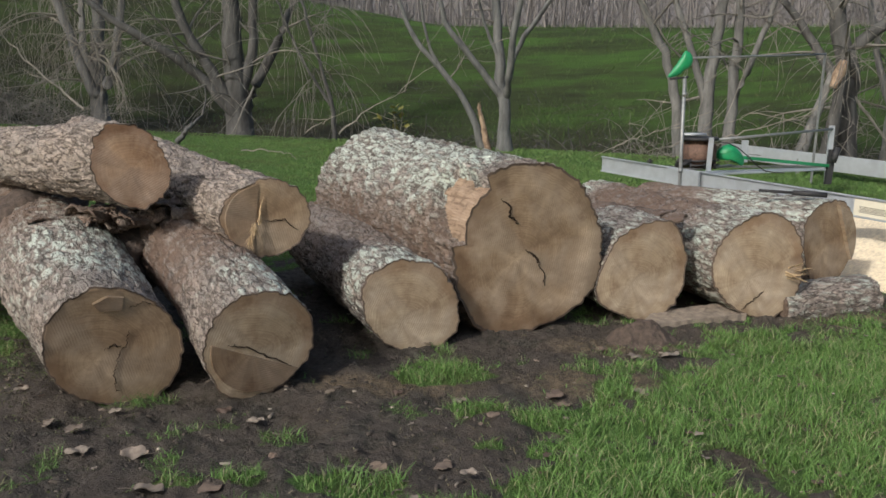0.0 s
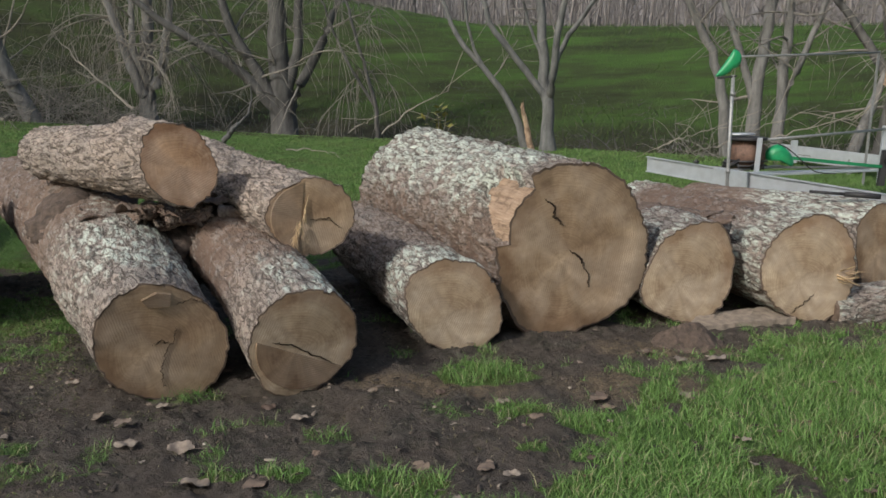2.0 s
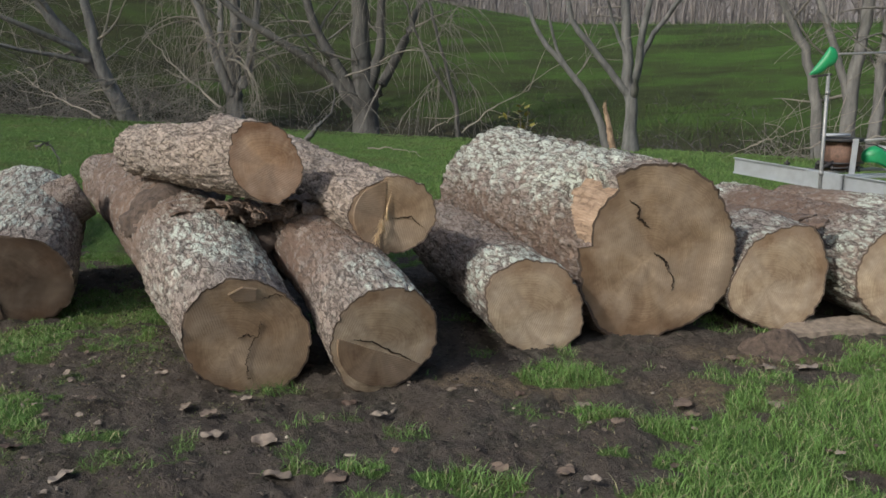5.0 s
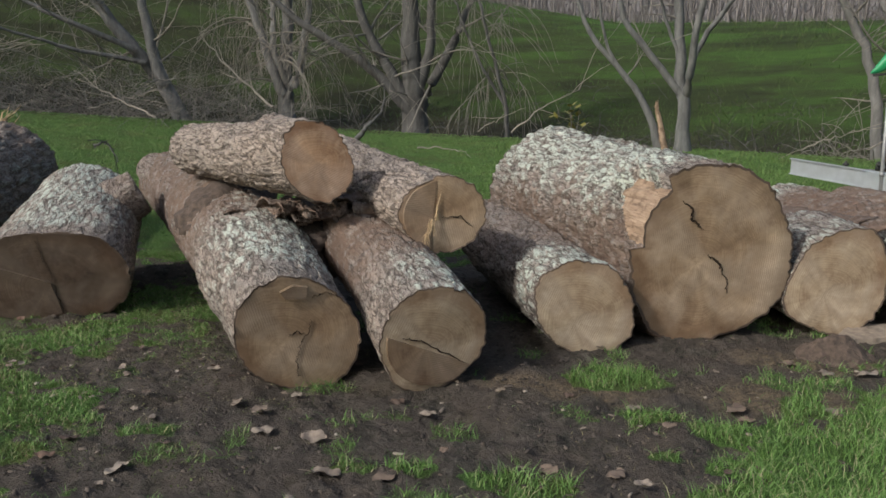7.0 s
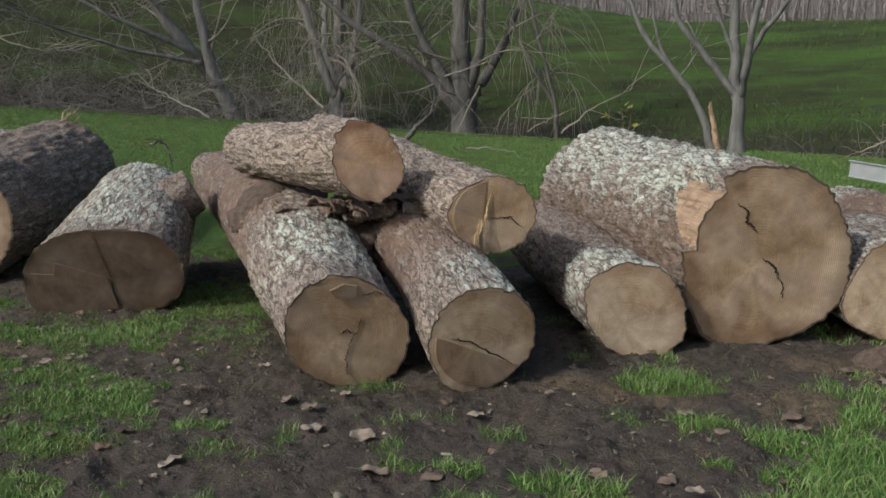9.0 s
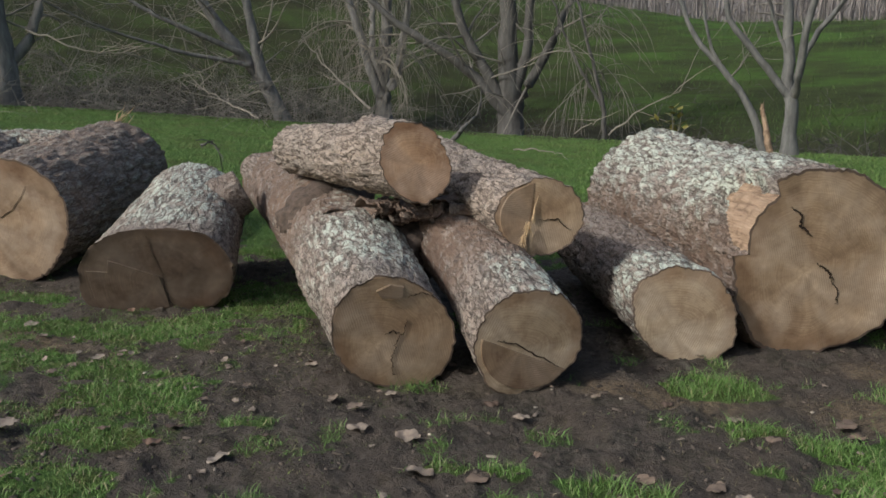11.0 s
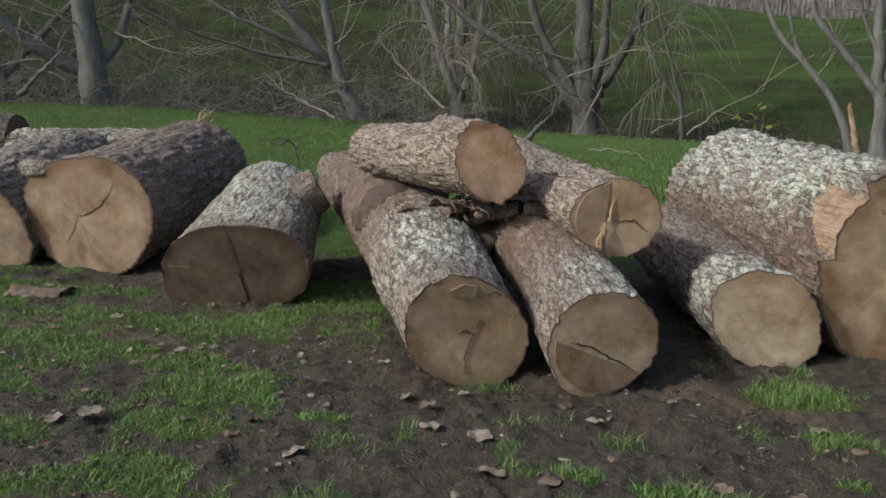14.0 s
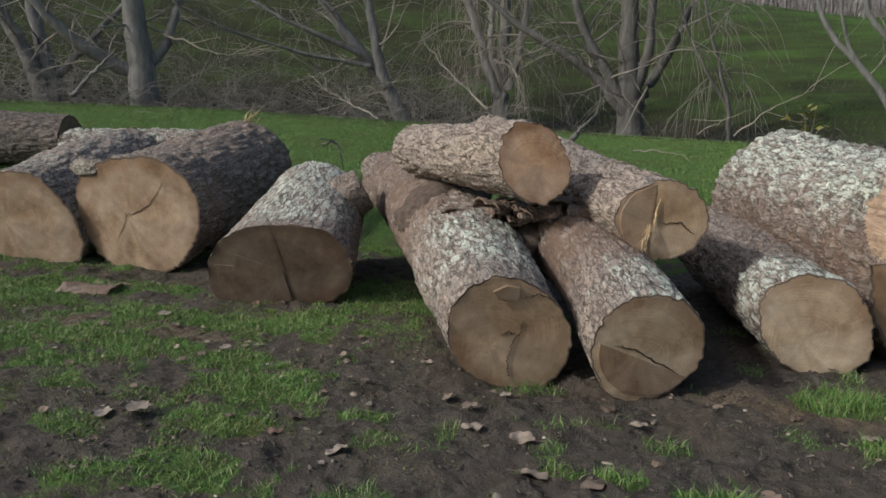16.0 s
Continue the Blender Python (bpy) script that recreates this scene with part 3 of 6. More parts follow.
def log(label, points, radii, bark, cut, seed, oval=(1.0, 1.0), lean=0.0, side=0.0, lichen=None, dirt_shade=None, bare=None, plates=(19.0, 6.0), depth=0.007,
        cracks=(), wobble=0.03, back_cut=None, round_steps=150, step=0.017, flat=0.0, shape=None, name="log"):
    """A sawn log. points run from the cut face to the far end; lean and side tip the face; lichen, dirt with any
    painted shade, and bare are functions of (distance along, angle from the top) in metres and radians that give 0 to
    1."""
    q, rad, dist = spine(points, radii, step)
    out = Vector(q[0] - q[2]).normalized()
    upv = Vector((0, 0, 1))
    xa = upv.cross(out).normalized()
    ya = out.cross(xa)
    M = Matrix((xa, ya, out)).transposed().to_4x4()
    M.translation = Vector(q[0])
    inv = np.array(M.inverted())
    root = thing(name, M, label, "log", "sawn logs lying in the yard")
    ql = q @ inv[:3, :3].T + inv[:3, 3]
    ns = round_steps
    ang = np.linspace(0, 2 * np.pi, ns, endpoint=False)
    S, TH = np.meshgrid(dist, ang, indexing="ij")
    RR = np.repeat(rad[:, None], ns, 1)
    cx, cy = np.sin(TH), np.cos(TH)
    surf = np.stack([(RR * cx).ravel(), (RR * cy).ravel(), S.ravel()], 1)
    lump = fbm(surf * np.array([2.2, 2.2, 1.3]) + seed * 9.1, 3, seed) - 0.5
    warp = (fbm(surf * 6.0, 2, seed + 40) - 0.5)[:, None] * np.array([0.05, 0.05, 0.10])
    e, val = cells((surf + warp) * np.array([plates[0], plates[0], plates[1]]) + seed * 3.7, seed)
    e2, val2 = cells((surf + warp) * np.array([plates[0], plates[0], plates[1]]) * 2.1 + seed, seed + 3)
    plate = smooth(0.02, 0.34, e) * (0.72 + 0.28 * smooth(0.0, 0.3, e2))
    rough = fbm(surf * np.array([60, 60, 30.0]), 2, seed + 5) - 0.5
    th_signed = np.where(TH > np.pi, TH - 2 * np.pi, TH).ravel()
    jig = (fbm(surf * 9.0, 3, seed + 60) - 0.5)
    zone = np.zeros(len(surf)) if bare is None else np.clip(bare(S.ravel() + 0.12 * jig, th_signed + 0.35 * jig), 0, 1)
    stripped = zone > 0.5
    d = depth * (plate - 0.6) * (0.6 + 0.8 * val) + 0.010 * rough + 0.022 * (fbm((surf + warp) * np.array([22, 22, 9.0]), 3, seed + 90) - 0.5) + wobble * 2 * lump
    d = np.where(stripped, wobble * 2 * lump - 0.085 + 0.06 * (fbm(surf * np.array([16, 16, 4.0]), 3, seed) - 0.5), d)
    near_rim = smooth(0.06, 0.0, S.ravel())
    d = np.where(stripped, d, d * (1 - 0.4 * near_rim) + 0.022 * near_rim * (fbm(surf * 42.0, 2, seed + 33) - 0.5))
    rr = RR.ravel() + d
    ground_flat = np.where(cy.ravel() < -0.55, 1 - flat * smooth(0.55, 1.0, -cy.ravel()), 1.0)
    if shape is None:
        ox, oy = oval[0], oval[1]
    else:
        # the outline of the cut, given at the twelve hours of a clock, dies away along the log
        k12 = np.array(shape)
        pos = TH.ravel() / (2 * np.pi) * 12
        i0 = np.floor(pos).astype(int) % 12
        u = pos - np.floor(pos)
        pm, p0, p1, p2 = k12[(i0 - 1) % 12], k12[i0], k12[(i0 + 1) % 12], k12[(i0 + 2) % 12]
        ring = p0 + 0.5 * u * (p1 - pm + u * (2 * pm - 5 * p0 + 4 * p1 - p2 + u * (3 * (p0 - p1) + p2 - pm)))
        keep = np.repeat(smooth(1.3, 0.1, dist)[:, None], ns, 1).ravel()
        ox = ring * keep + oval[0] * (1 - keep)
        oy = ring * keep + oval[1] * (1 - keep)
    px, py = rr * cx.ravel() * ox, rr * cy.ravel() * oy * ground_flat
    fade = np.repeat(smooth(0.7, 0.0, dist)[:, None], ns, 1).ravel()
    pz = np.repeat(ql[:, 2:3], ns, 1).ravel() + fade * (lean * py + side * px)
    edge_jag = np.zeros_like(pz)
    edge_jag[:ns] = 0.030 * (fbm(surf[:ns] * 28.0, 3, seed + 8) - 0.45)
    edge_jag[-ns:] = 0.05 * (fbm(surf[-ns:] * 12.0, 2, seed + 8))
    verts = np.stack([px + np.repeat(ql[:, 0:1], ns, 1).ravel(), py + np.repeat(ql[:, 1:2], ns, 1).ravel(), pz + edge_jag], 1)
    nl = len(dist)
    i = np.arange(nl - 1)[:, None] * ns
    j = np.arange(ns)[None, :]
    k = (j + 1) % ns
    faces = np.stack([i + j, i + ns + j, i + ns + k, i + k], -1).reshape(-1, 4)
    noise_l = fbm(surf * 2.3 + seed, 4, seed + 77)
    li = np.full(len(surf), 0.5) if lichen is None else lichen(S.ravel(), th_signed)
    li = np.clip(li * (0.35 + 1.3 * noise_l), 0, 1) * (0.35 + 0.65 * plate)
    di = np.zeros(len(surf)) if dirt_shade is None else np.clip(dirt_shade(S.ravel() + 0.3 * jig, th_signed + 0.8 * jig) * (0.5 + noise_l), 0, 1)
    ob = mesh_object("bark", verts, faces.copy(), [bark, TORN], root, "", {"lichen": li, "plate": plate, "dirt_shade": di})
    if bare is not None:
        fs = stripped[faces].all(axis=1)
        idx = np.zeros(len(faces), dtype=np.int32)
        idx[fs] = 1
        ob.data.polygons.foreach_set("material_index", idx)
    # cut faces: rings of vertices from the bark's inside to the pith
    def disc(row, mat, nm, sign, inset):
        base = verts[row * ns:(row + 1) * ns].copy()
        base[:, 2] += sign * 0.0005
        cen = ql[row]
        rings = np.array([1.0, 0.965, 0.955, 0.86, 0.76, 0.66, 0.55, 0.44, 0.33, 0.22, 0.11])
        vv, rim = [], []
        for s in rings:
            ring = cen[None, :] + (base - cen[None, :]) * (s * inset)
            low = np.stack([ring[:, 0], ring[:, 1], 0 * ring[:, 0]], 1)
            ring[:, 2] = cen[2] + (sign > 0) * (lean * (ring[:, 1] - cen[1]) + side * (ring[:, 0] - cen[0])) + sign * (0.003 + 0.012 * (fbm(low * 5.0 + seed, 3, seed + 2) - 0.5)) 
            if s == 1.0:
                ring = base.copy()
            vv.append(ring)
            rim.append(np.full(ns, s))
        vv.append(np.array([[cen[0], cen[1], cen[2] + sign * 0.003]]))
        rim.append([0.0])
        vv = np.concatenate(vv)
        fl = []
        for a in range(len(rings) - 1):
            for c in range(ns):
                c2 = (c + 1) % ns
                f4 = (a * ns + c, a * ns + c2, (a + 1) * ns + c2, (a + 1) * ns + c)
                fl.append(f4 if sign < 0 else f4[::-1])
        last = (len(rings) - 1) * ns
        for c in range(ns):
            c2 = (c + 1) % ns
            f3 = (last + c, last + c2, len(vv) - 1)
            fl.append(f3 if sign < 0 else f3[::-1])
        return mesh_object(nm, vv, fl, mat, root, "", {"rim": np.concatenate(rim)})
    face = disc(0, cut, "cut_face", 1, 1.0)
    face["label"] = "chainsawn end grain with growth rings"
    disc(nl - 1, back_cut or CUT_DARK, "back_face", -1, 1.0)
    # cracks: tapering dark splits that lie in the face
    r0 = rad[0]
    for pts, wid in cracks:
        p = np.array(pts) * r0 * (np.array(oval) if shape is None else 1.0)
        m = 40
        t = np.linspace(0, len(p) - 1, m)
        xx, yy = np.interp(t, range(len(p)), p[:, 0]), np.interp(t, range(len(p)), p[:, 1])
        jag = np.stack([fbm(np.stack([t * 7, t * 0, t * 0 + seed], 1), 3, 9), fbm(np.stack([t * 7, t * 0 + 5, t * 0 + seed], 1), 3, 19)], 1) - 0.5
        c = np.stack([xx, yy], 1) + jag * 0.03
        tn = np.gradient(c, axis=0)
        nn = np.stack([-tn[:, 1], tn[:, 0]], 1) / (np.linalg.norm(tn, axis=1)[:, None] + 1e-9)
        w = 0.36 * wid * np.clip(np.minimum(t + 0.12, (len(p) - 1 - t) * 1.4), 0.0, 1.0) * (0.5 + fbm(np.stack([t * 6, t * 0, t * 0 + seed], 1), 2, 4))
        rows_ = []
        for sgn, lift in ((-1, 0.0), (0, -0.004), (1, 0.0)):
            cc = c + nn * (w * sgn)[:, None]
            low = np.stack([cc[:, 0], cc[:, 1], 0 * t], 1)
            zz = lean * cc[:, 1] + side * cc[:, 0] + 0.003 + 0.012 * (fbm(low * 5.0 + seed, 3, seed + 2) - 0.5) + 0.006 + lift
            rows_.append(np.stack([cc[:, 0], cc[:, 1], zz], 1))
        cv = np.concatenate(rows_)
        cf = [(a * m + b_, a * m + b_ + 1, (a + 1) * m + b_ + 1, (a + 1) * m + b_) for a in (0, 1) for b_ in range(m - 1)]
        mesh_object("crack", cv, cf, CRACK, face, "dark drying crack")
    return root


top_lichen = lambda s, a: 0.85 * np.exp(-(a / 1.1) ** 2)

log_a = log("thick grey-barked log with an oval sawn end, lying in the mud", [(-1.572, 3.889, 0.279), (-2.17, 4.79, 0.42), (-3.04, 5.98, 0.57), (-3.92, 6.94, 0.70)], [0.324, 0.345, 0.325, 0.25],
            BARK, CUT, 1, oval=(1.06, 1.0), shape=(0.95, 0.89, 0.91, 1.0, 1.1, 1.07, 0.89, 0.85, 0.92, 0.97, 1.05, 1.02), lichen=lambda s, a: 0.95 * np.exp(-((a - 0.3) / 1.0) ** 2) * smooth(0.15, 0.5, s) * smooth(2.0, 0.9, s) + 0.25,
            dirt_shade=lambda s, a: smooth(1.0, 1.6, s) * 0.9, cracks=[([(0.22, 0.28), (0.18, 0.08), (0.05, -0.12), (0.02, -0.28)], 0.004), ([(-0.12, 0.02), (0.0, 0.06), (0.08, 0.02)], 0.004), ([(0.02, -0.25), (-0.03, -0.45), (0.02, -0.70)], 0.005), ([(0.25, 0.62), (0.45, 0.66), (0.66, 0.62)], 0.004)])
log_b = log("lichened log with a slanting split across its end", [(-0.883, 3.94, 0.277), (-1.29, 4.66, 0.42), (-1.77, 5.31, 0.565)], [0.278, 0.265, 0.235],
            BARK, CUT_PALE, 2, shape=(1.02, 1.03, 1.01, 0.99, 0.93, 0.92, 1.0, 1.05, 0.98, 1.0, 1.01, 1.01), lichen=lambda s, a: 0.95 * np.exp(-((a - 0.25) / 0.6) ** 2) * smooth(0.75, 0.25, s) + 0.2,
            dirt_shade=lambda s, a: smooth(0.35, 0.8, s) * 0.95, cracks=[([(-0.62, 0.10), (-0.3, 0.05), (0.2, -0.25), (0.62, -0.55)], 0.010)])
# past about 0.4 m the upper logs' shade is painted on the bark
log_c = log("slim log with grey bark and a pale sawn end", [(-0.174, 4.688, 0.262), (-0.49, 5.43, 0.31), (-0.99, 6.51, 0.38)], [0.284, 0.28, 0.26],
            BARK, CUT_PALE, 3, side=0.1, shape=(0.97, 0.96, 0.94, 0.99, 1.07, 1.03, 0.93, 0.87, 0.9, 1.0, 1.13, 1.08), depth=0.012, lichen=lambda s, a: 1.1 * smooth(0.60, 0.35, s) * np.exp(-((a + 0.3) / 1.4) ** 2) + 0.08,
            dirt_shade=lambda s, a: 0.35 * smooth(0.4, 0.7, s))
log_d = log("huge log thick with pale lichen, bark torn open beside the cut", [(0.529, 5.055, 0.53), (-0.52, 6.67, 0.66)], [0.53, 0.535],
            BARK, CUT, 4, side=0.17, shape=(1.0, 0.97, 0.94, 0.97, 1.03, 0.98, 0.99, 1.06, 0.99, 0.98, 1.05, 1.05), plates=(15, 9), depth=0.024, lichen=lambda s, a: 1.25 * np.exp(-((a + 0.45) / 0.8) ** 2) * smooth(-0.1, 0.4, s),
            dirt_shade=lambda s, a: smooth(-0.95, -1.5, a) * 0.9 + 0.5 * smooth(0.0, 0.4, a),
            bare=lambda s, a: (s < np.interp(a, [-1.55, -1.35, -0.85, -0.62, -0.52, -0.2], [-0.5, 0.16, 0.42, 0.36, 0.08, -0.5])).astype(float),
            cracks=[([(-0.40, 0.62), (-0.30, 0.52), (-0.30, 0.42), (-0.16, 0.30)], 0.014), ([(-0.06, 0.02), (0.05, -0.08), (0.13, -0.18)], 0.017), ([(0.12, -0.17), (0.19, -0.30), (0.20, -0.44)], 0.008)], wobble=0.04)
log_e = log("short log with a fresh orange-brown end on top of the pile", [(-1.702, 4.638, 1.08), (-3.09, 5.83, 1.06)], [0.222, 0.185],
            BARK_PALE, CUT_ORANGE, 5, side=0.25, shape=(1.05, 0.93, 0.85, 0.91, 1.02, 1.09, 1.07, 0.95, 0.91, 0.92, 1.04, 1.15), depth=0.012, plates=(15, 7), lichen=lambda s, a: 0.16 + 0 * s)
log_f = log("long log resting across the pile with a splintered end", [(-0.982, 4.648, 0.79), (-3.25, 7.67, 1.06)], [0.235, 0.20],
            BARK_PALE, CUT, 6, side=0.25, shape=(0.95, 1.03, 1.06, 1.05, 1.0, 0.97, 0.97, 0.94, 0.97, 1.05, 1.02, 0.92), depth=0.014, plates=(13, 6), lichen=lambda s, a: 0.18 + 0 * s, cracks=[([(0.0, -0.05), (0.4, -0.02), (0.75, -0.3)], 0.008), ([(-0.85, 0.1), (-0.3, -0.02)], 0.006)])
log_h = log("barrel of a log with a rough-edged pale end", [(1.271, 5.328, 0.336), (0.88, 6.91, 0.38)], [0.318, 0.31],
            BARK, CUT_PALE, 7, shape=(0.98, 1.16, 1.08, 1.0, 1.03, 1.06, 1.0, 0.95, 1.06, 0.91, 0.82, 0.89), lichen=lambda s, a: 0.6 + 0 * s)
log_i = log("stout log with a grey-tan end and broken splinter", [(2.048, 5.38, 0.346), (1.40, 7.76, 0.36)], [0.343, 0.31],
            BARK, CUT_PALE, 8, side=0.1, shape=(1.08, 1.1, 1.02, 0.95, 0.98, 1.05, 0.97, 0.87, 0.9, 0.95, 0.95, 0.99), lichen=lambda s, a: 0.75 * smooth(0.85, 0.3, s) + 0.9 * smooth(2.0, 2.3, s), depth=0.014,
            dirt_shade=lambda s, a: smooth(0.40, 0.75, s) * smooth(2.2, 1.9, s), cracks=[([(-0.30, -0.80), (-0.05, -0.58), (0.12, -0.45)], 0.006)])
log_j = log("log with a stepped saw cut across its end", [(2.777, 6.004, 0.396), (1.82, 7.53, 0.39)], [0.314, 0.29],
            BARK, CUT, 9, shape=(0.99, 1.06, 1.04, 0.97, 0.96, 0.99, 1.03, 0.98, 0.9, 0.92, 1.08, 1.03), lichen=lambda s, a: 0.8 * smooth(1.6, 1.0, s), dirt_shade=lambda s, a: smooth(0.9, 1.3, s))
log_k = log("thin grey log lying on the grass beneath the others", [(2.95, 5.78, 0.04), (2.20, 5.52, 0.05)], [0.17, 0.14],
            BARK, CUT_DARK, 10, lichen=lambda s, a: 0.5 + 0 * s, round_steps=90)
log_l = log("squat log with a dark sawn end", [(-3.618, 4.768, 0.295), (-4.06, 5.934, 0.57)], [0.455, 0.38],
            BARK, CUT_DARK, 11, oval=(1.05, 0.95), shape=(0.74, 0.84, 1.06, 1.12, 1.04, 0.82, 0.74, 0.88, 1.2, 1.12, 0.95, 0.80), lichen=lambda s, a: 0.95 * np.exp(-((a - 0.1) / 1.0) ** 2) * smooth(0.05, 0.3, s) + 0.2, lean=0.12, flat=0.03,
            cracks=[([(0.08, 0.0), (0.10, -0.3), (0.16, -0.58)], 0.007), ([(-0.05, 0.60), (0.0, 0.3), (0.08, 0.05)], 0.003)])
log_m = log("broad dark-barked log with a cracked fresh tan end", [(-5.316, 5.176, 0.496), (-5.60, 6.97, 0.75)], [0.555, 0.47],
            BARK, CUT_WARM, 12, oval=(1.10, 1.0), shape=(0.91, 1.0, 1.08, 1.04, 0.95, 0.93, 0.91, 1.0, 1.01, 1.04, 1.08, 0.96), lichen=lambda s, a: 0.35 + 0 * s, dirt_shade=lambda s, a: 0.5 + 0 * s, plates=(11, 3), depth=0.024,
            cracks=[([(0.50, 0.52), (0.25, 0.20), (0.02, 0.08), (-0.18, 0.02)], 0.007), ([(-0.18, 0.06), (-0.26, -0.16), (-0.42, -0.36)], 0.004)])
log_n = log("broad log with a tan sawn end beside the dark-barked one", [(-6.35, 4.84, 0.455), (-6.97, 6.76, 0.78)], [0.52, 0.36],
            BARK, CUT_WARM, 13, oval=(1.2, 1.0), shape=(0.83, 0.88, 0.91, 1.04, 1.2, 0.98, 0.84, 0.95, 1.16, 1.12, 0.92, 0.85), plates=(13, 4), depth=0.02, lichen=lambda s, a: 0.35 + 0 * s)
log_o = log("dark mossy log at the back of the stack", [(-8.398, 7.252, 0.945), (-9.816, 6.727, 1.017)], [0.30, 0.33], BARK_DARK, CUT_DARK, 14, depth=0.02, lichen=lambda s, a: 0.15 + 0 * s)
log_q = log("grey lichened log lying crosswise behind the stack", [(-6.40, 7.25, 0.88), (-7.969, 6.86, 0.88)], [0.22, 0.24], BARK, CUT_DARK, 15, depth=0.024, plates=(13, 9), lichen=lambda s, a: 0.7 + 0 * s)


# ---- bits on the logs ----
def strip_mesh(paths):
    return joined([tube(p, r, 5) for p, r in paths])


def splinters(root, origin, direction, count, length, spread, seed, name="splinter", label="pale torn wood splinters"):
    rng = random.Random(seed)
    o, d = Vector(origin), Vector(direction).normalized()
    paths = []
    for _ in range(count):
        v = (d + Vector((rng.uniform(-1, 1), rng.uniform(-1, 1), rng.uniform(-1, 1))) * spread).normalized()
        st = o + Vector((rng.uniform(-1, 1), rng.uniform(-1, 1), 0)) * length * 0.18
        ln = length * rng.uniform(0.45, 1.0)
        w = ln * rng.uniform(0.015, 0.05)
        bend = Vector((rng.uniform(-1, 1), rng.uniform(-1, 1), rng.uniform(-0.3, 0.8))) * ln * 0.12
        paths.append(([st, st + v * ln * 0.5 + bend, st + v * ln], [w, w * 0.7, w * 0.1]))
    v, q = strip_mesh([([tuple(p) for p in pts], r) for pts, r in paths])
    return mesh_object(name, v, q, SPLINTER, root, label, smooth_shade=False)


splinters(log_f, (-0.05, -0.02, 0.006), (0.10, 1, 0.02), 4, 0.17, 0.05, 3)
splinters(log_f, (-0.075, -0.03, 0.012), (-0.15, -1, 0.10), 40, 0.09, 0.35, 4)
splinters(log_f, (-0.10, -0.10, 0.012), (-0.1, -1, 0.10), 30, 0.07, 0.4, 6)
splinters(log_i, (0.21, -0.04, 0.01), (0.5, 0.05, 1), 14, 0.17, 0.45, 5)
splinters(log_m, (0.05, 0.44, -1.80), (0.25, 0.55, -0.5), 12, 0.28, 0.3, 8)

# a raised step left by the second saw cut
def cut_step(root, points, rise, mat, lean=0.0, side=0.0, name="saw_step"):
    """A slab of wood standing a little proud of the face, its outline given on the face."""
    bm = bmesh.new()
    low = [bm.verts.new((x, y, 0.002 + lean * y + side * x)) for x, y in points]
    high = [bm.verts.new((x * 0.985, y * 0.985, rise + 0.004 + lean * y + side * x)) for x, y in points]
    bm.faces.new(high)
    n = len(points)
    for i in range(n):
        bm.faces.new((low[i], low[(i + 1) % n], high[(i + 1) % n], high[i]))
    bmesh.ops.recalc_face_normals(bm, faces=bm.faces)
    me_lay = bm.verts.layers.float.new("rim")
    for v in bm.verts:
        v[me_lay] = 0.7
    return part(name, bm, mat, root, "wood left proud by a second saw cut")


def arc_outline(radius, a0, a1, n, ov=(1.0, 1.0)):
    return [(radius * ov[0] * math.cos(a0 + (a1 - a0) * i / (n - 1)), radius * ov[1] * math.sin(a0 + (a1 - a0) * i / (n - 1))) for i in range(n)]


cut_step(log_b, arc_outline(0.245, radians(170), radians(322), 22), 0.009, CUT_MID)
cut_step(log_f, [(-0.04, 0.20), (-0.05, 0.05), (-0.07, -0.08), (-0.06, -0.20)] + arc_outline(0.208, radians(255), radians(120), 12, (1.05, 1.0))[1:-1], 0.005, CUT_MID, 0.0, 0.25)
cut_step(log_j, arc_outline(0.285, radians(-30), radians(80), 16), 0.03, CUT_PALE)
cut_step(log_l, [(-0.46, 0.02), (-0.32, 0.01), (-0.30, 0.10), (-0.22, 0.07), (0.02, -0.03), (0.04, -0.14), (0.06, -0.27)] + [(-0.12, -0.31), (-0.30, -0.29), (-0.44, -0.20)], 0.010, CUT_DARK, 0.12)
cut_step(log_a, [(-0.09, 0.245), (-0.06, 0.205), (0.04, 0.20), (0.05, 0.26), (-0.02, 0.275)], 0.012, CUT_MID)


def lump_mesh(name, centre, size, mat, parent, seed, label=""):
    bm = bmesh.new()
    bmesh.ops.create_icosphere(bm, subdivisions=4, radius=1.0)
    co = np.array([v.co for v in bm.verts])
    d = 0.55 + 0.6 * fbm(co * 2.2 + seed, 4, seed) + 0.35 * fbm(co * 7.0 + seed, 3, seed + 4)
    for v, k in zip(bm.verts, d):
        v.co = Vector((v.co.x * size[0] * k + centre[0], v.co.y * size[1] * k + centre[1], v.co.z * size[2] * k + centre[2]))
    for nm in ("lichen", "plate", "dirt_shade"):
        lay = bm.verts.layers.float.new(nm)
        for v in bm.verts:
            v[lay] = 0.5
    for f_ in bm.faces:
        f_.smooth = True
    return part(name, bm, mat, parent, label)


lump_mesh("knot", (-0.43, 0.39, -0.05), (0.17, 0.075, 0.075), BARK, log_m, 3, "rough knot at the rim of the cut")


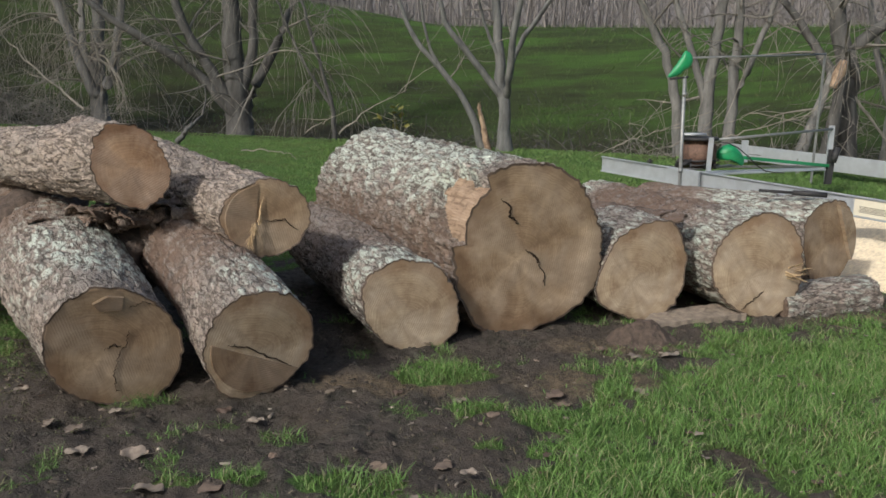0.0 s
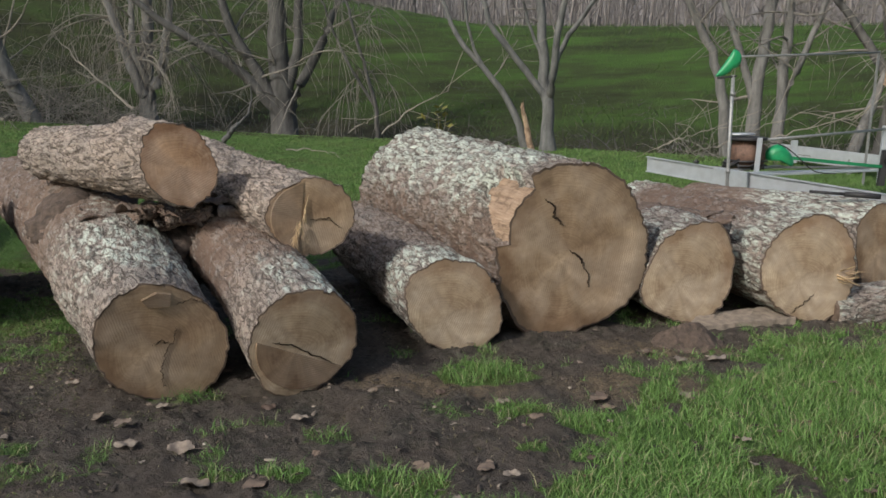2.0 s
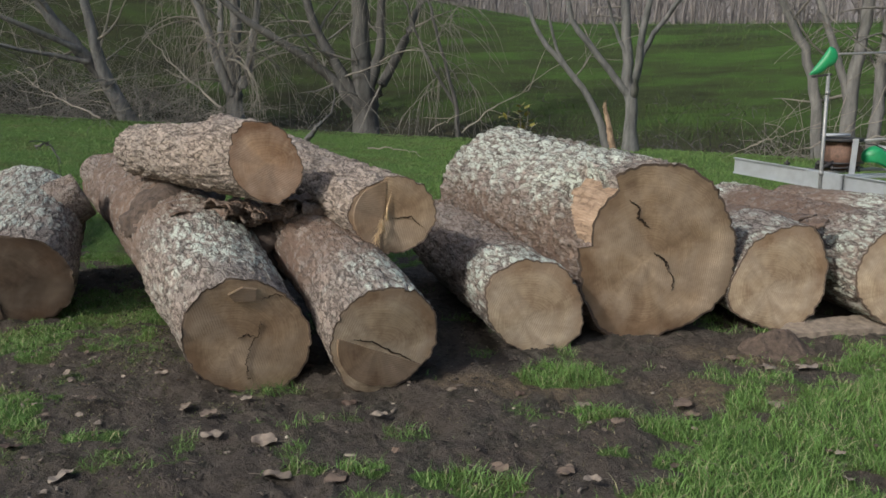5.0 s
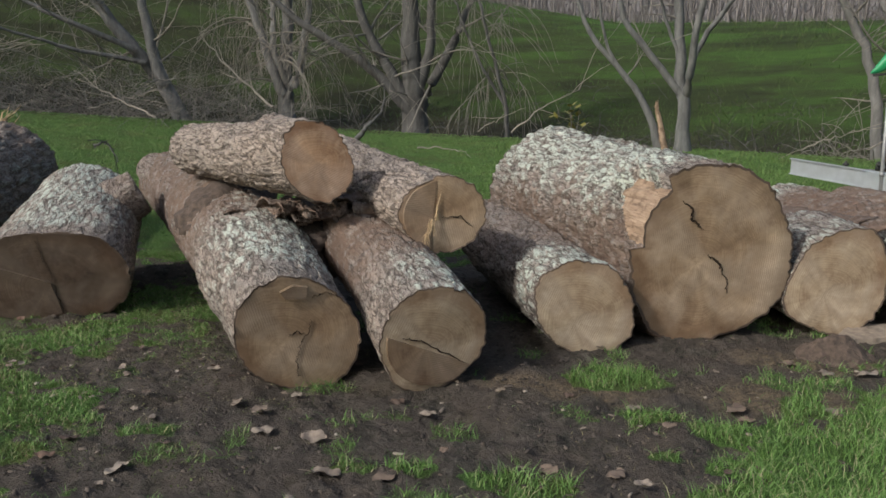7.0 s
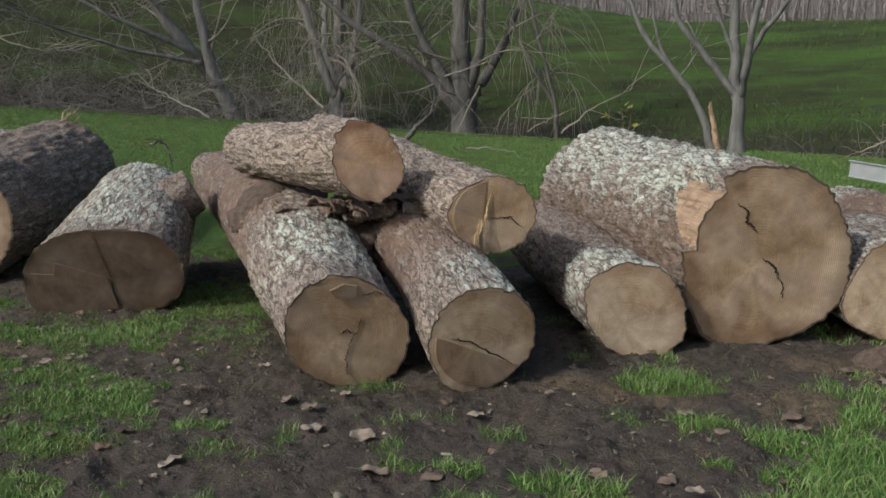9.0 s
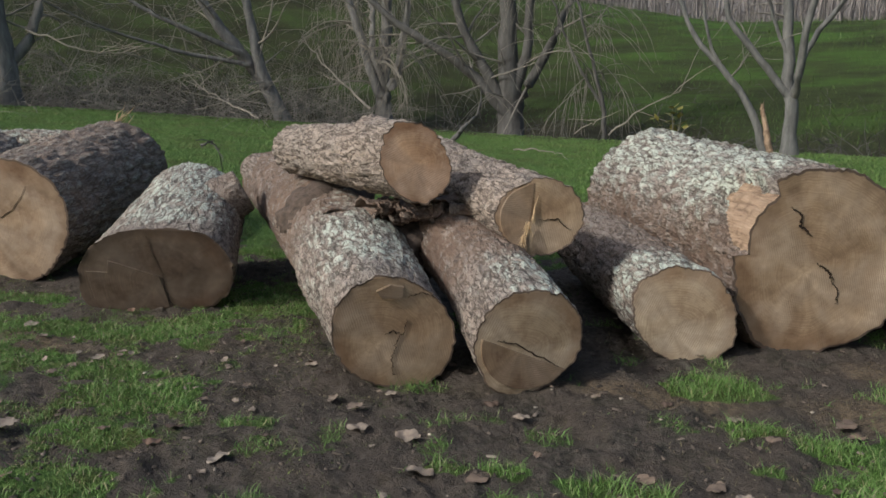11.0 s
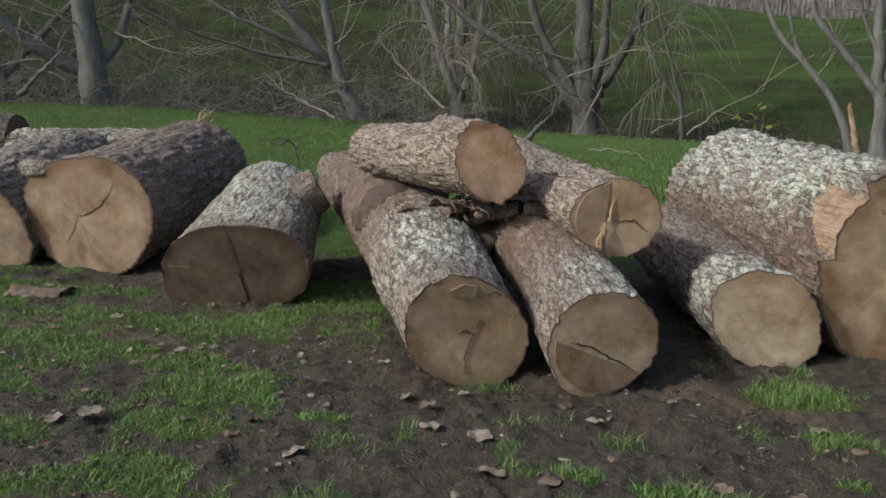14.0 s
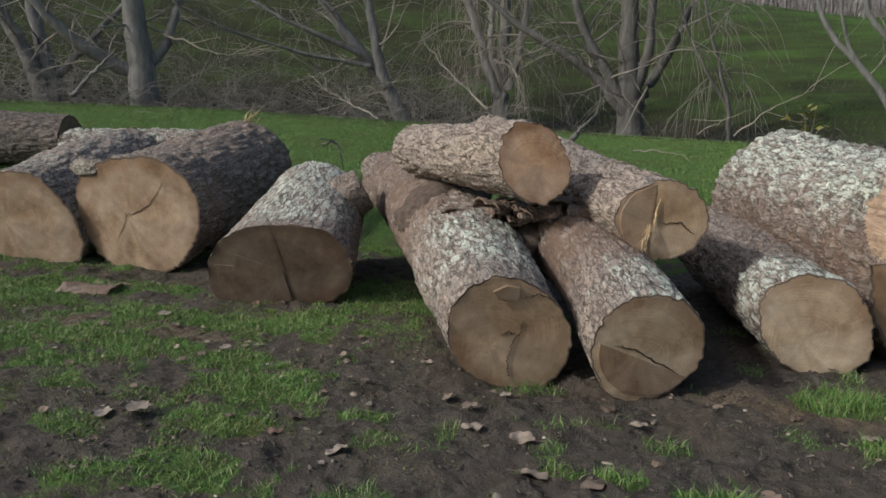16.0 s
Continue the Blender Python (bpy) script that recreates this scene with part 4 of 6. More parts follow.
def stub(root, a, b, ra, rb, bark, seed):
    """The stump of a side branch, in the log's own frame."""
    p = [Vector(a).lerp(Vector(b), i / 14) for i in range(15)]
    v, q = tube([tuple(x) for x in p], np.linspace(ra, rb, 15), 40)
    v += (fbm(v * 12.0 + seed, 3, seed)[:, None] - 0.5) * 0.03
    n = len(v)
    tip = np.array([v[-40:].mean(0)])
    v = np.concatenate([v, tip])
    faces = [tuple(int(i) for i in f4) for f4 in q] + [(n - 40 + i, n - 40 + (i + 1) % 40, n) for i in range(40)]
    one = np.full(len(v), 0.6)
    return mesh_object("branch_stub", v, faces, bark, root, "sawn stump of a side branch", {"lichen": one * 0.25, "plate": one, "dirt_shade": one * 0.5})


def local(root, p):
    return tuple(root.matrix_world.inverted() @ Vector(p))


bpy.context.view_layer.update()
stub(log_l, local(log_l, (-3.78, 5.60, 0.58)), local(log_l, (-3.52, 5.78, 0.74)), 0.21, 0.17, BARK, 4)
stub(log_a, local(log_a, (-3.55, 6.45, 0.62)), local(log_a, (-4.02, 6.85, 0.80)), 0.19, 0.15, BARK, 7)


def bark_scrap(x, y, z, length, width, turn, tip, mat, seed, arch=0.25):
    """A curled, ragged flake of bark."""
    rng = np.random.RandomState(seed)
    nx, ny = 16, 8
    u, v = np.meshgrid(np.linspace(-1, 1, nx), np.linspace(-1, 1, ny), indexing="ij")
    rag = 1 + 0.35 * (rng.rand(nx, 1) - 0.5)
    px = u * length / 2 * (1 + 0.12 * (rng.rand(1, ny) - 0.5))
    py = v * width / 2 * rag
    pz = arch * width * (1 - v**2) + 0.02 * (rng.rand(nx, ny) - 0.5) + 0.4 * arch * length * u**2
    top = np.stack([px, py, pz], -1).reshape(-1, 3)
    bot = top - np.array([0, 0, 0.012])
    n = nx * ny
    faces = []
    for i in range(nx - 1):
        for j in range(ny - 1):
            a = i * ny + j
            faces += [(a, a + ny, a + ny + 1, a + 1), (n + a, n + a + 1, n + a + ny + 1, n + a + ny)]
    ring = [i * ny for i in range(nx)] + [(nx - 1) * ny + j for j in range(1, ny)] + [i * ny + ny - 1 for i in range(nx - 2, -1, -1)] + [j for j in range(ny - 2, 0, -1)]
    for a, b in zip(ring, ring[1:] + ring[:1]):
        faces.append((a, n + a, n + b, b))
    one = np.full(2 * n, 0.4)
    ob = mesh_object("bark_scrap", np.concatenate([top, bot]), faces, mat, None, "", {"lichen": one * 0.3, "plate": one * 2, "dirt_shade": one * 2.2})
    ob.matrix_world = pose(x, y, z, tip, 0, turn)
    return tagged(ob, "ragged curled flake of loose brown bark", "bark", "loose bark")


heap = lump_mesh("debris_mound", (-2.14, 5.12, 0.47), (0.44, 0.34, 0.24), SOIL, None, 6)
lump_b = lump_mesh("debris_mound", (-2.62, 5.45, 0.60), (0.36, 0.42, 0.24), SOIL, None, 9)
tagged(lump_b, "mound of broken brown bark and soil wedged between logs", "bark", "loose bark")
tagged(heap, "mound of broken brown bark and soil wedged between logs", "bark", "loose bark")
for lay in ("lichen", "dirt_shade"):
    vals = [0.0 if lay == "lichen" else 0.9] * len(heap.data.vertices)
    heap.data.attributes[lay].data.foreach_set("value", vals)
rs = random.Random(5)
for k in range(34):
    w = rs.random()
    bark_scrap(-2.32 + 0.56 * w + rs.gauss(0, 0.03), 4.92 + 0.14 * w + rs.gauss(0, 0.08), 0.715 + 0.03 * w + rs.gauss(0, 0.03), rs.uniform(0.14, 0.34), rs.uniform(0.08, 0.18),
               rs.uniform(0, 180), rs.uniform(-35, 35), rs.choice((BARK, BARK_DARK, BARK_PALE)), k + 10)
bark_scrap(-5.22, 4.56, 0.03, 0.46, 0.24, 10, 2, BARK, 5, 0.10)


bark_scrap(1.30, 5.86, 0.655, 0.62, 0.26, -48, 6, BARK, 41, 0.06)
bark_scrap(1.47, 5.60, 0.645, 0.30, 0.14, -30, 8, BARK, 42, 0.12)
bark_scrap(-1.66, 5.02, 0.80, 0.24, 0.13, 60, -25, BARK_PALE, 45, 0.3)
bark_scrap(-1.50, 4.98, 0.77, 0.20, 0.10, 10, 30, BARK_PALE, 46, 0.3)


# ---- things on the ground ----
def slab(name, corners, thick, mat, label, category, seed):
    """A rough board: four corners of its top, with ragged edges."""
    c = [Vector(p) for p in corners]
    rng = np.random.RandomState(seed)
    nx, ny = 24, 6
    grid = []
    for i in range(nx):
        for j in range(ny):
            a, b = i / (nx - 1), j / (ny - 1)
            p = c[0].lerp(c[1], a).lerp(c[3].lerp(c[2], a), b)
            e = 0.005 if j in (0, ny - 1) or i in (0, nx - 1) else 0.002
            grid.append((p.x + rng.uniform(-e, e), p.y + rng.uniform(-e, e), p.z + rng.uniform(-0.003, 0.003)))
    n = nx * ny
    verts = grid + [(x, y, z - thick) for x, y, z in grid]
    faces = []
    for i in range(nx - 1):
        for j in range(ny - 1):
            a = i * ny + j
            faces += [(a, a + ny, a + ny + 1, a + 1), (n + a, n + a + 1, n + a + ny + 1, n + a + ny)]
    ring = [i * ny for i in range(nx)] + [(nx - 1) * ny + j for j in range(1, ny)] + [i * ny + ny - 1 for i in range(nx - 2, -1, -1)] + [j for j in range(ny - 2, 0, -1)]
    for a, b in zip(ring, ring[1:] + ring[:1]):
        faces.append((a, n + a, n + b, b))
    ob = mesh_object(name, verts, faces, mat, None, "", smooth_shade=False)
    return tagged(ob, label, category)


slab("wood_slab", [(1.24, 5.15, 0.03), (1.98, 5.36, 0.05), (1.90, 5.56, 0.07), (1.38, 5.40, 0.06)], 0.06, SLAB, "weathered slab of wood lying under the logs", "slab", 1)
slab("plank", [(-7.75, 6.95, 1.03), (-6.10, 7.65, 1.00), (-6.14, 7.82, 1.02), (-7.80, 7.12, 1.05)], 0.06, SLAB, "pale sawn plank lying across the logs behind", "plank", 2)
slab("plank", [(-7.2, 7.4, 0.98), (-5.9, 7.75, 1.02), (-5.94, 7.9, 1.02), (-7.25, 7.55, 0.98)], 0.05, SPLINTER, "short fresh-cut plank behind the logs", "plank", 3)


def mound(name, x, y, rx, ry, h, mat, label, category, seed, kind=""):
    """A heap, dipping into the ground at its rim."""
    nr, na = 40, 90
    rr, aa = np.meshgrid(np.linspace(0, 1, nr), np.linspace(0, 2 * np.pi, na, endpoint=False), indexing="ij")
    px, py = (x + rx * rr * np.sin(aa)).ravel(), (y + ry * rr * np.cos(aa)).ravel()
    p = np.stack([px, py, 0 * px], 1)
    prof = (np.cos(np.clip(rr.ravel(), 0, 1) * np.pi) * 0.5 + 0.5) ** 0.8
    z = height(px, py) + h * prof * (0.75 + 0.5 * fbm(p * 3.0 / max(rx, 0.2), 4, seed)) + 0.03 * (fbm(p * 22, 3, seed) - 0.5) - 0.04 * smooth(0.85, 1.0, rr.ravel())
    i = np.arange(nr - 1)[:, None] * na
    j = np.arange(na)[None, :]
    k = (j + 1) % na
    faces = np.stack([i + j, i + na + j, i + na + k, i + k], -1).reshape(-1, 4)
    ob = mesh_object(name, np.stack([px, py, z], 1), faces[:, ::-1].copy(), mat)
    return tagged(ob, label, category, "", kind)


mound("sawdust_heap", 4.35, 7.10, 1.45, 1.85, 0.48, SAWDUST, "heap of fresh pale sawdust beside the sawmill", "sawdust", 1, "stuff")
mound("soil_clod", 1.20, 4.93, 0.24, 0.17, 0.13, SOIL, "lump of dark trodden soil beside the logs", "soil", 2)


# ---- portable sawmill ----
def box_between(a, b, width, tall, bevel=0.004):
    """A bar from a to b with its top on the line."""
    a, b = Vector(a), Vector(b)
    d = (b - a).normalized()
    s = d.cross(Vector((0, 0, 1))).normalized() if abs(d.z) < 0.95 else Vector((1, 0, 0))
    u = s.cross(d).normalized()
    bm = bmesh.new()
    for p in (a, b):
        for sx, sz in ((-1, -1), (1, -1), (1, 0), (-1, 0)):
            bm.verts.new(p + s * (sx * width / 2) + u * (tall * sz))
    v = list(bm.verts)
    for f_ in ((0, 1, 2, 3), (7, 6, 5, 4), (0, 4, 5, 1), (1, 5, 6, 2), (2, 6, 7, 3), (3, 7, 4, 0)):
        bm.faces.new([v[i] for i in f_])
    bmesh.ops.recalc_face_normals(bm, faces=bm.faces)
    bmesh.ops.bevel(bm, geom=list(bm.edges), offset=bevel, segments=2, affect='EDGES')
    return bm


def tube_bm(points, radius, sides=14):
    v, q = tube(points, [radius] * len(points), sides)
    bm = bmesh.new()
    vs = [bm.verts.new(p) for p in v]
    for f4 in q:
        bm.faces.new([vs[i] for i in f4]).smooth = True
    bm.faces.new(vs[:sides][::-1])
    bm.faces.new(vs[-sides:])
    bmesh.ops.recalc_face_normals(bm, faces=bm.faces)
    return bm


def rounded_block(centre, size, bevel, turn=0.0):
    bm = bmesh.new()
    bmesh.ops.create_cube(bm, size=1.0, matrix=pose(*centre, 0, 0, turn) @ Matrix.Diagonal((*size, 1)))
    bmesh.ops.bevel(bm, geom=list(bm.edges), offset=bevel, segments=3, affect='EDGES')
    for f_ in bm.faces:
        f_.smooth = True
    return bm


def channel(a, b, tall, width, lip):
    """A folded rail: a tall web with a lip along its top and bottom."""
    bm = box_between(a, b, width, tall)
    a, b = Vector(a), Vector(b)
    s = (b - a).normalized().cross(Vector((0, 0, 1))).normalized()
    for dz in (0.0, -tall + 0.012):
        extra = box_between(a + s * lip * 0.5 + Vector((0, 0, dz + 0.003)), b + s * lip * 0.5 + Vector((0, 0, dz + 0.003)), lip, 0.012, 0.002)
        me = bpy.data.meshes.new("tmp")
        extra.to_mesh(me)
        extra.free()
        bm.from_mesh(me)
        bpy.data.meshes.remove(me)
    return bm


mill = thing("portable_sawmill", pose(0, 0, 0), "aluminium-railed portable sawmill with green guards, parked in the meadow", "sawmill")
N0 = Vector((1.80, 9.56, 0.742))
along = (Vector((3.317, 6.837, 0.640)) - N0).normalized()
N1 = N0 + along * 6.0
R0 = Vector((4.20, 12.45, 0.69))
R1 = R0 + along * 7.2
near_rail = part("near_rail", channel(N0, N1, 0.17, 0.02, 0.03), ALU, mill, "long folded aluminium rail")
part("rear_rail", channel(R0, R1, 0.20, 0.02, -0.05), ALU, mill, "long folded aluminium rail")
part("rail_bracket", box_between(N0 + along * 1.05 + Vector((-0.03, -0.02, 0.0)), N0 + along * 1.5 + Vector((-0.03, -0.02, 0.0)), 0.02, 0.28), ALU, mill, "plate bracket under the rail")
pole_at = N0 + along * 1.22
side_v = along.cross(Vector((0, 0, 1))).normalized()
p_base = Vector((2.216, 7.90, 0.02))
p_top = Vector((p_base.x - 0.004, p_base.y, 1.605))
part("pole", tube_bm([p_base, p_base.lerp(p_top, 0.5), p_top], 0.016), STEEL, mill, "galvanised steel pole")
for z in (0.72, 1.42):
    part("collar", tube_bm([(p_base.x, p_base.y, z), (p_base.x, p_base.y, z + 0.04)], 0.021), STEEL, mill)


def guard():
    """The rounded green cover on top of the pole, drooping to one side."""
    bm = bmesh.new()
    bmesh.ops.create_uvsphere(bm, u_segments=28, v_segments=16, radius=1.0)
    for v in bm.verts:
        t = max(0.0, -v.co.x)
        v.co = Vector((v.co.x * (0.075 + 0.075 * t), v.co.y * 0.035, v.co.z * (0.085 - 0.045 * t * t) - 0.15 * t))
        v.co += Vector((p_top.x - 0.01, p_top.y, p_top.z + 0.14))
    for f_ in bm.faces:
        f_.smooth = True
    return bm


part("belt_guard", guard(), GREEN, mill, "green plastic guard")
part("guard_bracket", box_between(p_top + Vector((-0.14, 0, -0.02)), p_top + Vector((0.03, 0, 0.0)), 0.03, 0.02), BLACK, mill)
post_b, post_t = Vector((4.62, 10.60, 0.30)), Vector((4.70, 10.66, 1.92))
part("crossbar", tube_bm([p_top + Vector((0.05, 0, 0.16)), post_t + Vector((0, 0, -0.02))], 0.011), STEEL, mill, "thin steel gantry bar")
part("post", box_between(post_b, post_t, 0.026, 0.026), STEEL, mill, "tall steel post")
engine_c = Vector((2.72, 9.05, 0.80))
engine = part("engine", rounded_block(engine_c, (0.29, 0.30, 0.30), 0.04, 20), RUST, mill, "grubby brown engine block")
part("flywheel_cover", tube_bm([engine_c + Vector((0, 0, 0.155)), engine_c + Vector((0, 0, 0.185))], 0.20, 32), BLACK, engine, "black round engine top")
part("cap", rounded_block(engine_c + Vector((-0.06, 0, 0.215)), (0.24, 0.16, 0.025), 0.01, 10), ALU, engine)
for k in range(2):
    part("cooling_fin", rounded_block(engine_c + Vector((-0.01, -0.03, -0.10 + 0.045 * k)), (0.31, 0.32, 0.014), 0.004, 20), BLACK, engine)
part("exhaust", tube_bm([engine_c + Vector((-0.10, -0.12, -0.05)), engine_c + Vector((-0.20, -0.16, -0.09)), engine_c + Vector((-0.27, -0.12, -0.10))], 0.022), BLACK, engine)
part("engine_upright", box_between(engine_c + Vector((0.04, -0.24, -0.24)), engine_c + Vector((0.06, -0.24, 0.19)), 0.05, 0.03), ALU, mill, "aluminium upright")
part("lower_crossbar", tube_bm([engine_c + Vector((0.12, -0.1, 0.16)), Vector((4.56, 10.0, 1.02))], 0.014), STEEL, mill, "steel carriage bar")
part("short_post", box_between(Vector((4.54, 9.98, 0.38)), Vector((4.56, 10.0, 1.06)), 0.06, 0.04), ALU, mill)


def hood():
    bm = bmesh.new()
    bmesh.ops.create_uvsphere(bm, u_segments=28, v_segments=16, radius=1.0)
    for v in bm.verts:
        v.co = Vector((v.co.x * 0.15, v.co.y * 0.09, max(-0.5, v.co.z) * 0.11 - 0.08 * max(0, v.co.x))) + engine_c + Vector((0.34, 0.0, 0.0))
    for f_ in bm.faces:
        f_.smooth = True
    return bm


part("blade_guard", hood(), GREEN, mill, "green plastic blade guard")
part("guide_bar", box_between(engine_c + Vector((0.50, 0.05, -0.02)), Vector((4.52, 9.85, 0.62)), 0.06, 0.035), GREEN, mill, "long green bar")
part("carriage_rail", box_between(engine_c + Vector((-0.45, 0.0, -0.12)), Vector((4.50, 10.0, 0.60)), 0.03, 0.025), STEEL, mill)
part("carriage_rail", box_between(engine_c + Vector((-0.35, -0.55, -0.13)), Vector((4.30, 9.75, 0.60)), 0.025, 0.02), ALU, mill)
part("carriage_plate", box_between(engine_c + Vector((-0.05, -0.42, -0.16)), Vector((4.25, 9.55, 0.60)), 0.16, 0.014), ALU, mill, "flat aluminium carriage plate")
part("carriage_plate", box_between(engine_c + Vector((-0.30, -0.30, -0.13)), engine_c + Vector((0.45, 0.25, -0.13)), 0.10, 0.02), STEEL, mill, "steel plate under the engine")
for dx, dy in ((-0.12, -0.16), (0.02, -0.17), (0.13, -0.15)):
    part("bolt", tube_bm([engine_c + Vector((dx, dy, -0.14)), engine_c + Vector((dx, dy, -0.08))], 0.014, 10), BLACK, engine)
part("rail_bracket", box_between(Vector((4.10, 11.55, 0.50)), Vector((4.10, 11.55, 0.80)), 0.09, 0.03), ALU, mill)
part("clamp", box_between(Vector((4.45, 9.75, 0.40)), Vector((4.50, 9.80, 0.80)), 0.07, 0.06), BLACK, mill, "black clamp")
part("handle", tube_bm([(4.47, 9.72, 0.66), (4.52, 9.74, 0.82)], 0.035), BLACK, mill)
for q_, dz in ((R0 + along * 1.2, 0.0), (R0 + along * 3.4, 0.0), (R0 + along * 5.6, 0.0), (N0 + along * 5.4, 0.0)):
    g0 = float(height(q_.x, q_.y)[0])
    part("leg", box_between(Vector((q_.x, q_.y, g0 - 0.02)), Vector((q_.x, q_.y, 0.56)), 0.05, 0.05), STEEL, mill)
part("hose", tube_bm([tuple(engine_c + Vector((0.15 + 0.1 * i, -0.2 + 0.03 * math.sin(i * 1.4), 0.14 - 0.05 * i + 0.05 * math.sin(i)))) for i in range(8)], 0.006, 8), BLACK, mill)
for dx in (-0.55, -0.25):
    part("knob", rounded_block(engine_c + Vector((dx, -0.15, -0.06)), (0.06, 0.06, 0.06), 0.02), BLACK, mill)
# the warning plate on the near rail
lab_a, lab_b = N0 + along * 3.16, N0 + along * 3.95
out_n = Vector((along.y, -along.x, 0)).normalized()
if out_n.y > 0:
    out_n = -out_n
plate = part("warning_plate", box_between(lab_a + out_n * 0.014 + Vector((0, 0, -0.018)), lab_b + out_n * 0.014 + Vector((0, 0, -0.018)), 0.004, 0.135, 0.001), LABEL, mill, "cream warning plate")
txt = bpy.data.curves.new("warning_text", 'FONT')
txt.body = "WARNING"
txt.size = 0.045
txt.extrude = 0.0006
txt.align_x = 'CENTER'
tmp = new("warning_text", txt)
bpy.context.view_layer.update()
tme = bpy.data.meshes.new_from_object(tmp.evaluated_get(bpy.context.evaluated_depsgraph_get()))
bpy.data.objects.remove(tmp)
tme.materials.clear()
tme.materials.append(INK)
word = new("warning_text", tme)
zx = along if along.x > 0 else -along
word.matrix_world = Matrix((zx, Vector((0, 0, 1)), zx.cross(Vector((0, 0, 1))))).transposed().to_4x4()
word.location = lab_a.lerp(lab_b, 0.5) + out_n * 0.0175 + Vector((0, 0, -0.062))
word.parent = plate
for k in range(5):
    z = -0.075 - 0.011 * k
    part("text_bar", box_between(lab_a.lerp(lab_b, 0.06) + out_n * 0.017 + Vector((0, 0, z)), lab_a.lerp(lab_b, 0.94 - 0.06 * (k % 2)) + out_n * 0.017 + Vector((0, 0, z)), 0.001, 0.004, 0.0003), INK, plate)

# a bar lying on the log
tool = thing("pry_bar", pose(2.55, 6.10, 0.74), "black-handled bar lying on top of a log", "tool")
part("grip", tube_bm([(-0.02, 0.0, 0.012), (0.20, -0.07, 0.002)], 0.019), BLACK, tool, "black rubber grip")
part("shaft", tube_bm([(-0.24, 0.07, 0.022), (-0.02, 0.0, 0.012)], 0.011), BLACK, tool)


# ---- trees ----
def grow(rng, start, heading, length, r0, r1, steps, wander, lift):
    pts, rad = [Vector(start)], [r0]
    d = Vector(heading).normalized()
    for i in range(steps):
        d = (d + Vector((rng.gauss(0, wander), rng.gauss(0, wander), rng.gauss(0, wander) + lift))).normalized()
        pts.append(pts[-1] + d * length / steps)
        rad.append(r0 + (r1 - r0) * (i + 1) / steps)
    return pts, rad


def resample(points, n):
    p = np.array([tuple(v) for v in points], float)
    d = np.concatenate([[0], np.cumsum(np.linalg.norm(np.diff(p, axis=0), axis=1))])
    t = np.linspace(0, d[-1], n)
    return [Vector([np.interp(s, d, p[:, k]) for k in range(3)]) for s in t]


def tree(label, x, y, px, limbs, seed, branches=9, twigs=5, droop=0.0, mat=None, twig_mat=None, reach=1.6, name="tree"):
    """A bare tree. limbs: (foot radius, tip radius, [(right, up), ...]) in steps of px metres from its foot, square to the view."""
    rng = random.Random(seed)
    z = float(height(x, y)[0]) - 0.08
    base = Vector((x, y, z))
    view = Vector((x, y, 0)).normalized()
    right = Vector((view.y, -view.x, 0))
    root = thing(name, Matrix.Translation(base), label, "tree", "bare trees along the ditch")
    trunk_parts, twig_parts = [], []
    for li, (ra, rb, line) in enumerate(limbs):
        depth = 0.0
        pts = []
        for i, (a, b) in enumerate(line):
            if i:
                depth += rng.gauss(0, 0.12) * (1 if li else 0.5)
            pts.append(right * (a * px) + Vector((0, 0, b * px)) + view * depth)
        last = (pts[-1] - pts[-2]).normalized()
        more, _ = grow(rng, pts[-1], last, 2.8, 1, 1, 5, 0.07, 0.06)
        pts = pts + more[1:]
        n = 26
        pr = resample(pts, n)
        pr = [p + Vector((rng.gauss(0, 0.012), rng.gauss(0, 0.012), 0)) * (i > 0) for i, p in enumerate(pr)]
        rad = [ra + (rb * 0.45 - ra) * (i / (n - 1)) ** 0.75 for i in range(n)]
        if line[0] == (0, 0):
            rad[0] *= 1.45
            rad[1] *= 1.15
        v, q = tube([tuple(p) for p in pr], rad, 14)
        v = v + (fbm(v * 7.0 + seed, 3, seed)[:, None] - 0.5) * 0.10 * ra
        trunk_parts.append((v, q))
        for k in range(branches):
            i = rng.randint(5 if li == 0 else 3, n - 2)
            o = pr[i]
            ax = (pr[i + 1] - pr[i - 1]).normalized()
            hd = (ax * 0.5 + Vector((rng.gauss(0, 1), rng.gauss(0, 1), rng.gauss(0.1, 0.6)))).normalized()
            ln = reach * rng.uniform(0.5, 1.3)
            bp, br = grow(rng, o, hd, ln, min(0.028, rad[i] * 0.30), 0.006, 9, 0.09, 0.03 - droop * 0.25)
            twig_parts.append(tube([tuple(p) for p in bp], br, 6))
            for t_ in range(twigs):
                j = rng.randint(2, 9)
                hd2 = ((bp[j] - bp[j - 1]).normalized() * 0.6 + Vector((rng.gauss(0, 1), rng.gauss(0, 1), rng.gauss(0, 0.7) - droop)) * 0.8).normalized()
                tp, tr = grow(rng, bp[j], hd2, rng.uniform(0.4, 1.1) * (1 + droop * 1.4), 0.0065, 0.0025, 7, 0.10, -droop * 0.5)
                twig_parts.append(tube([tuple(p) for p in tp], tr, 4))
    v, q = joined(trunk_parts)
    mesh_object("trunk", v, q, mat or TRUNK, root)
    v, q = joined(twig_parts)
    tagged(mesh_object("crown", v, q, twig_mat or TWIG, root, "bare thin twigs"), kind="stuff")
    return root


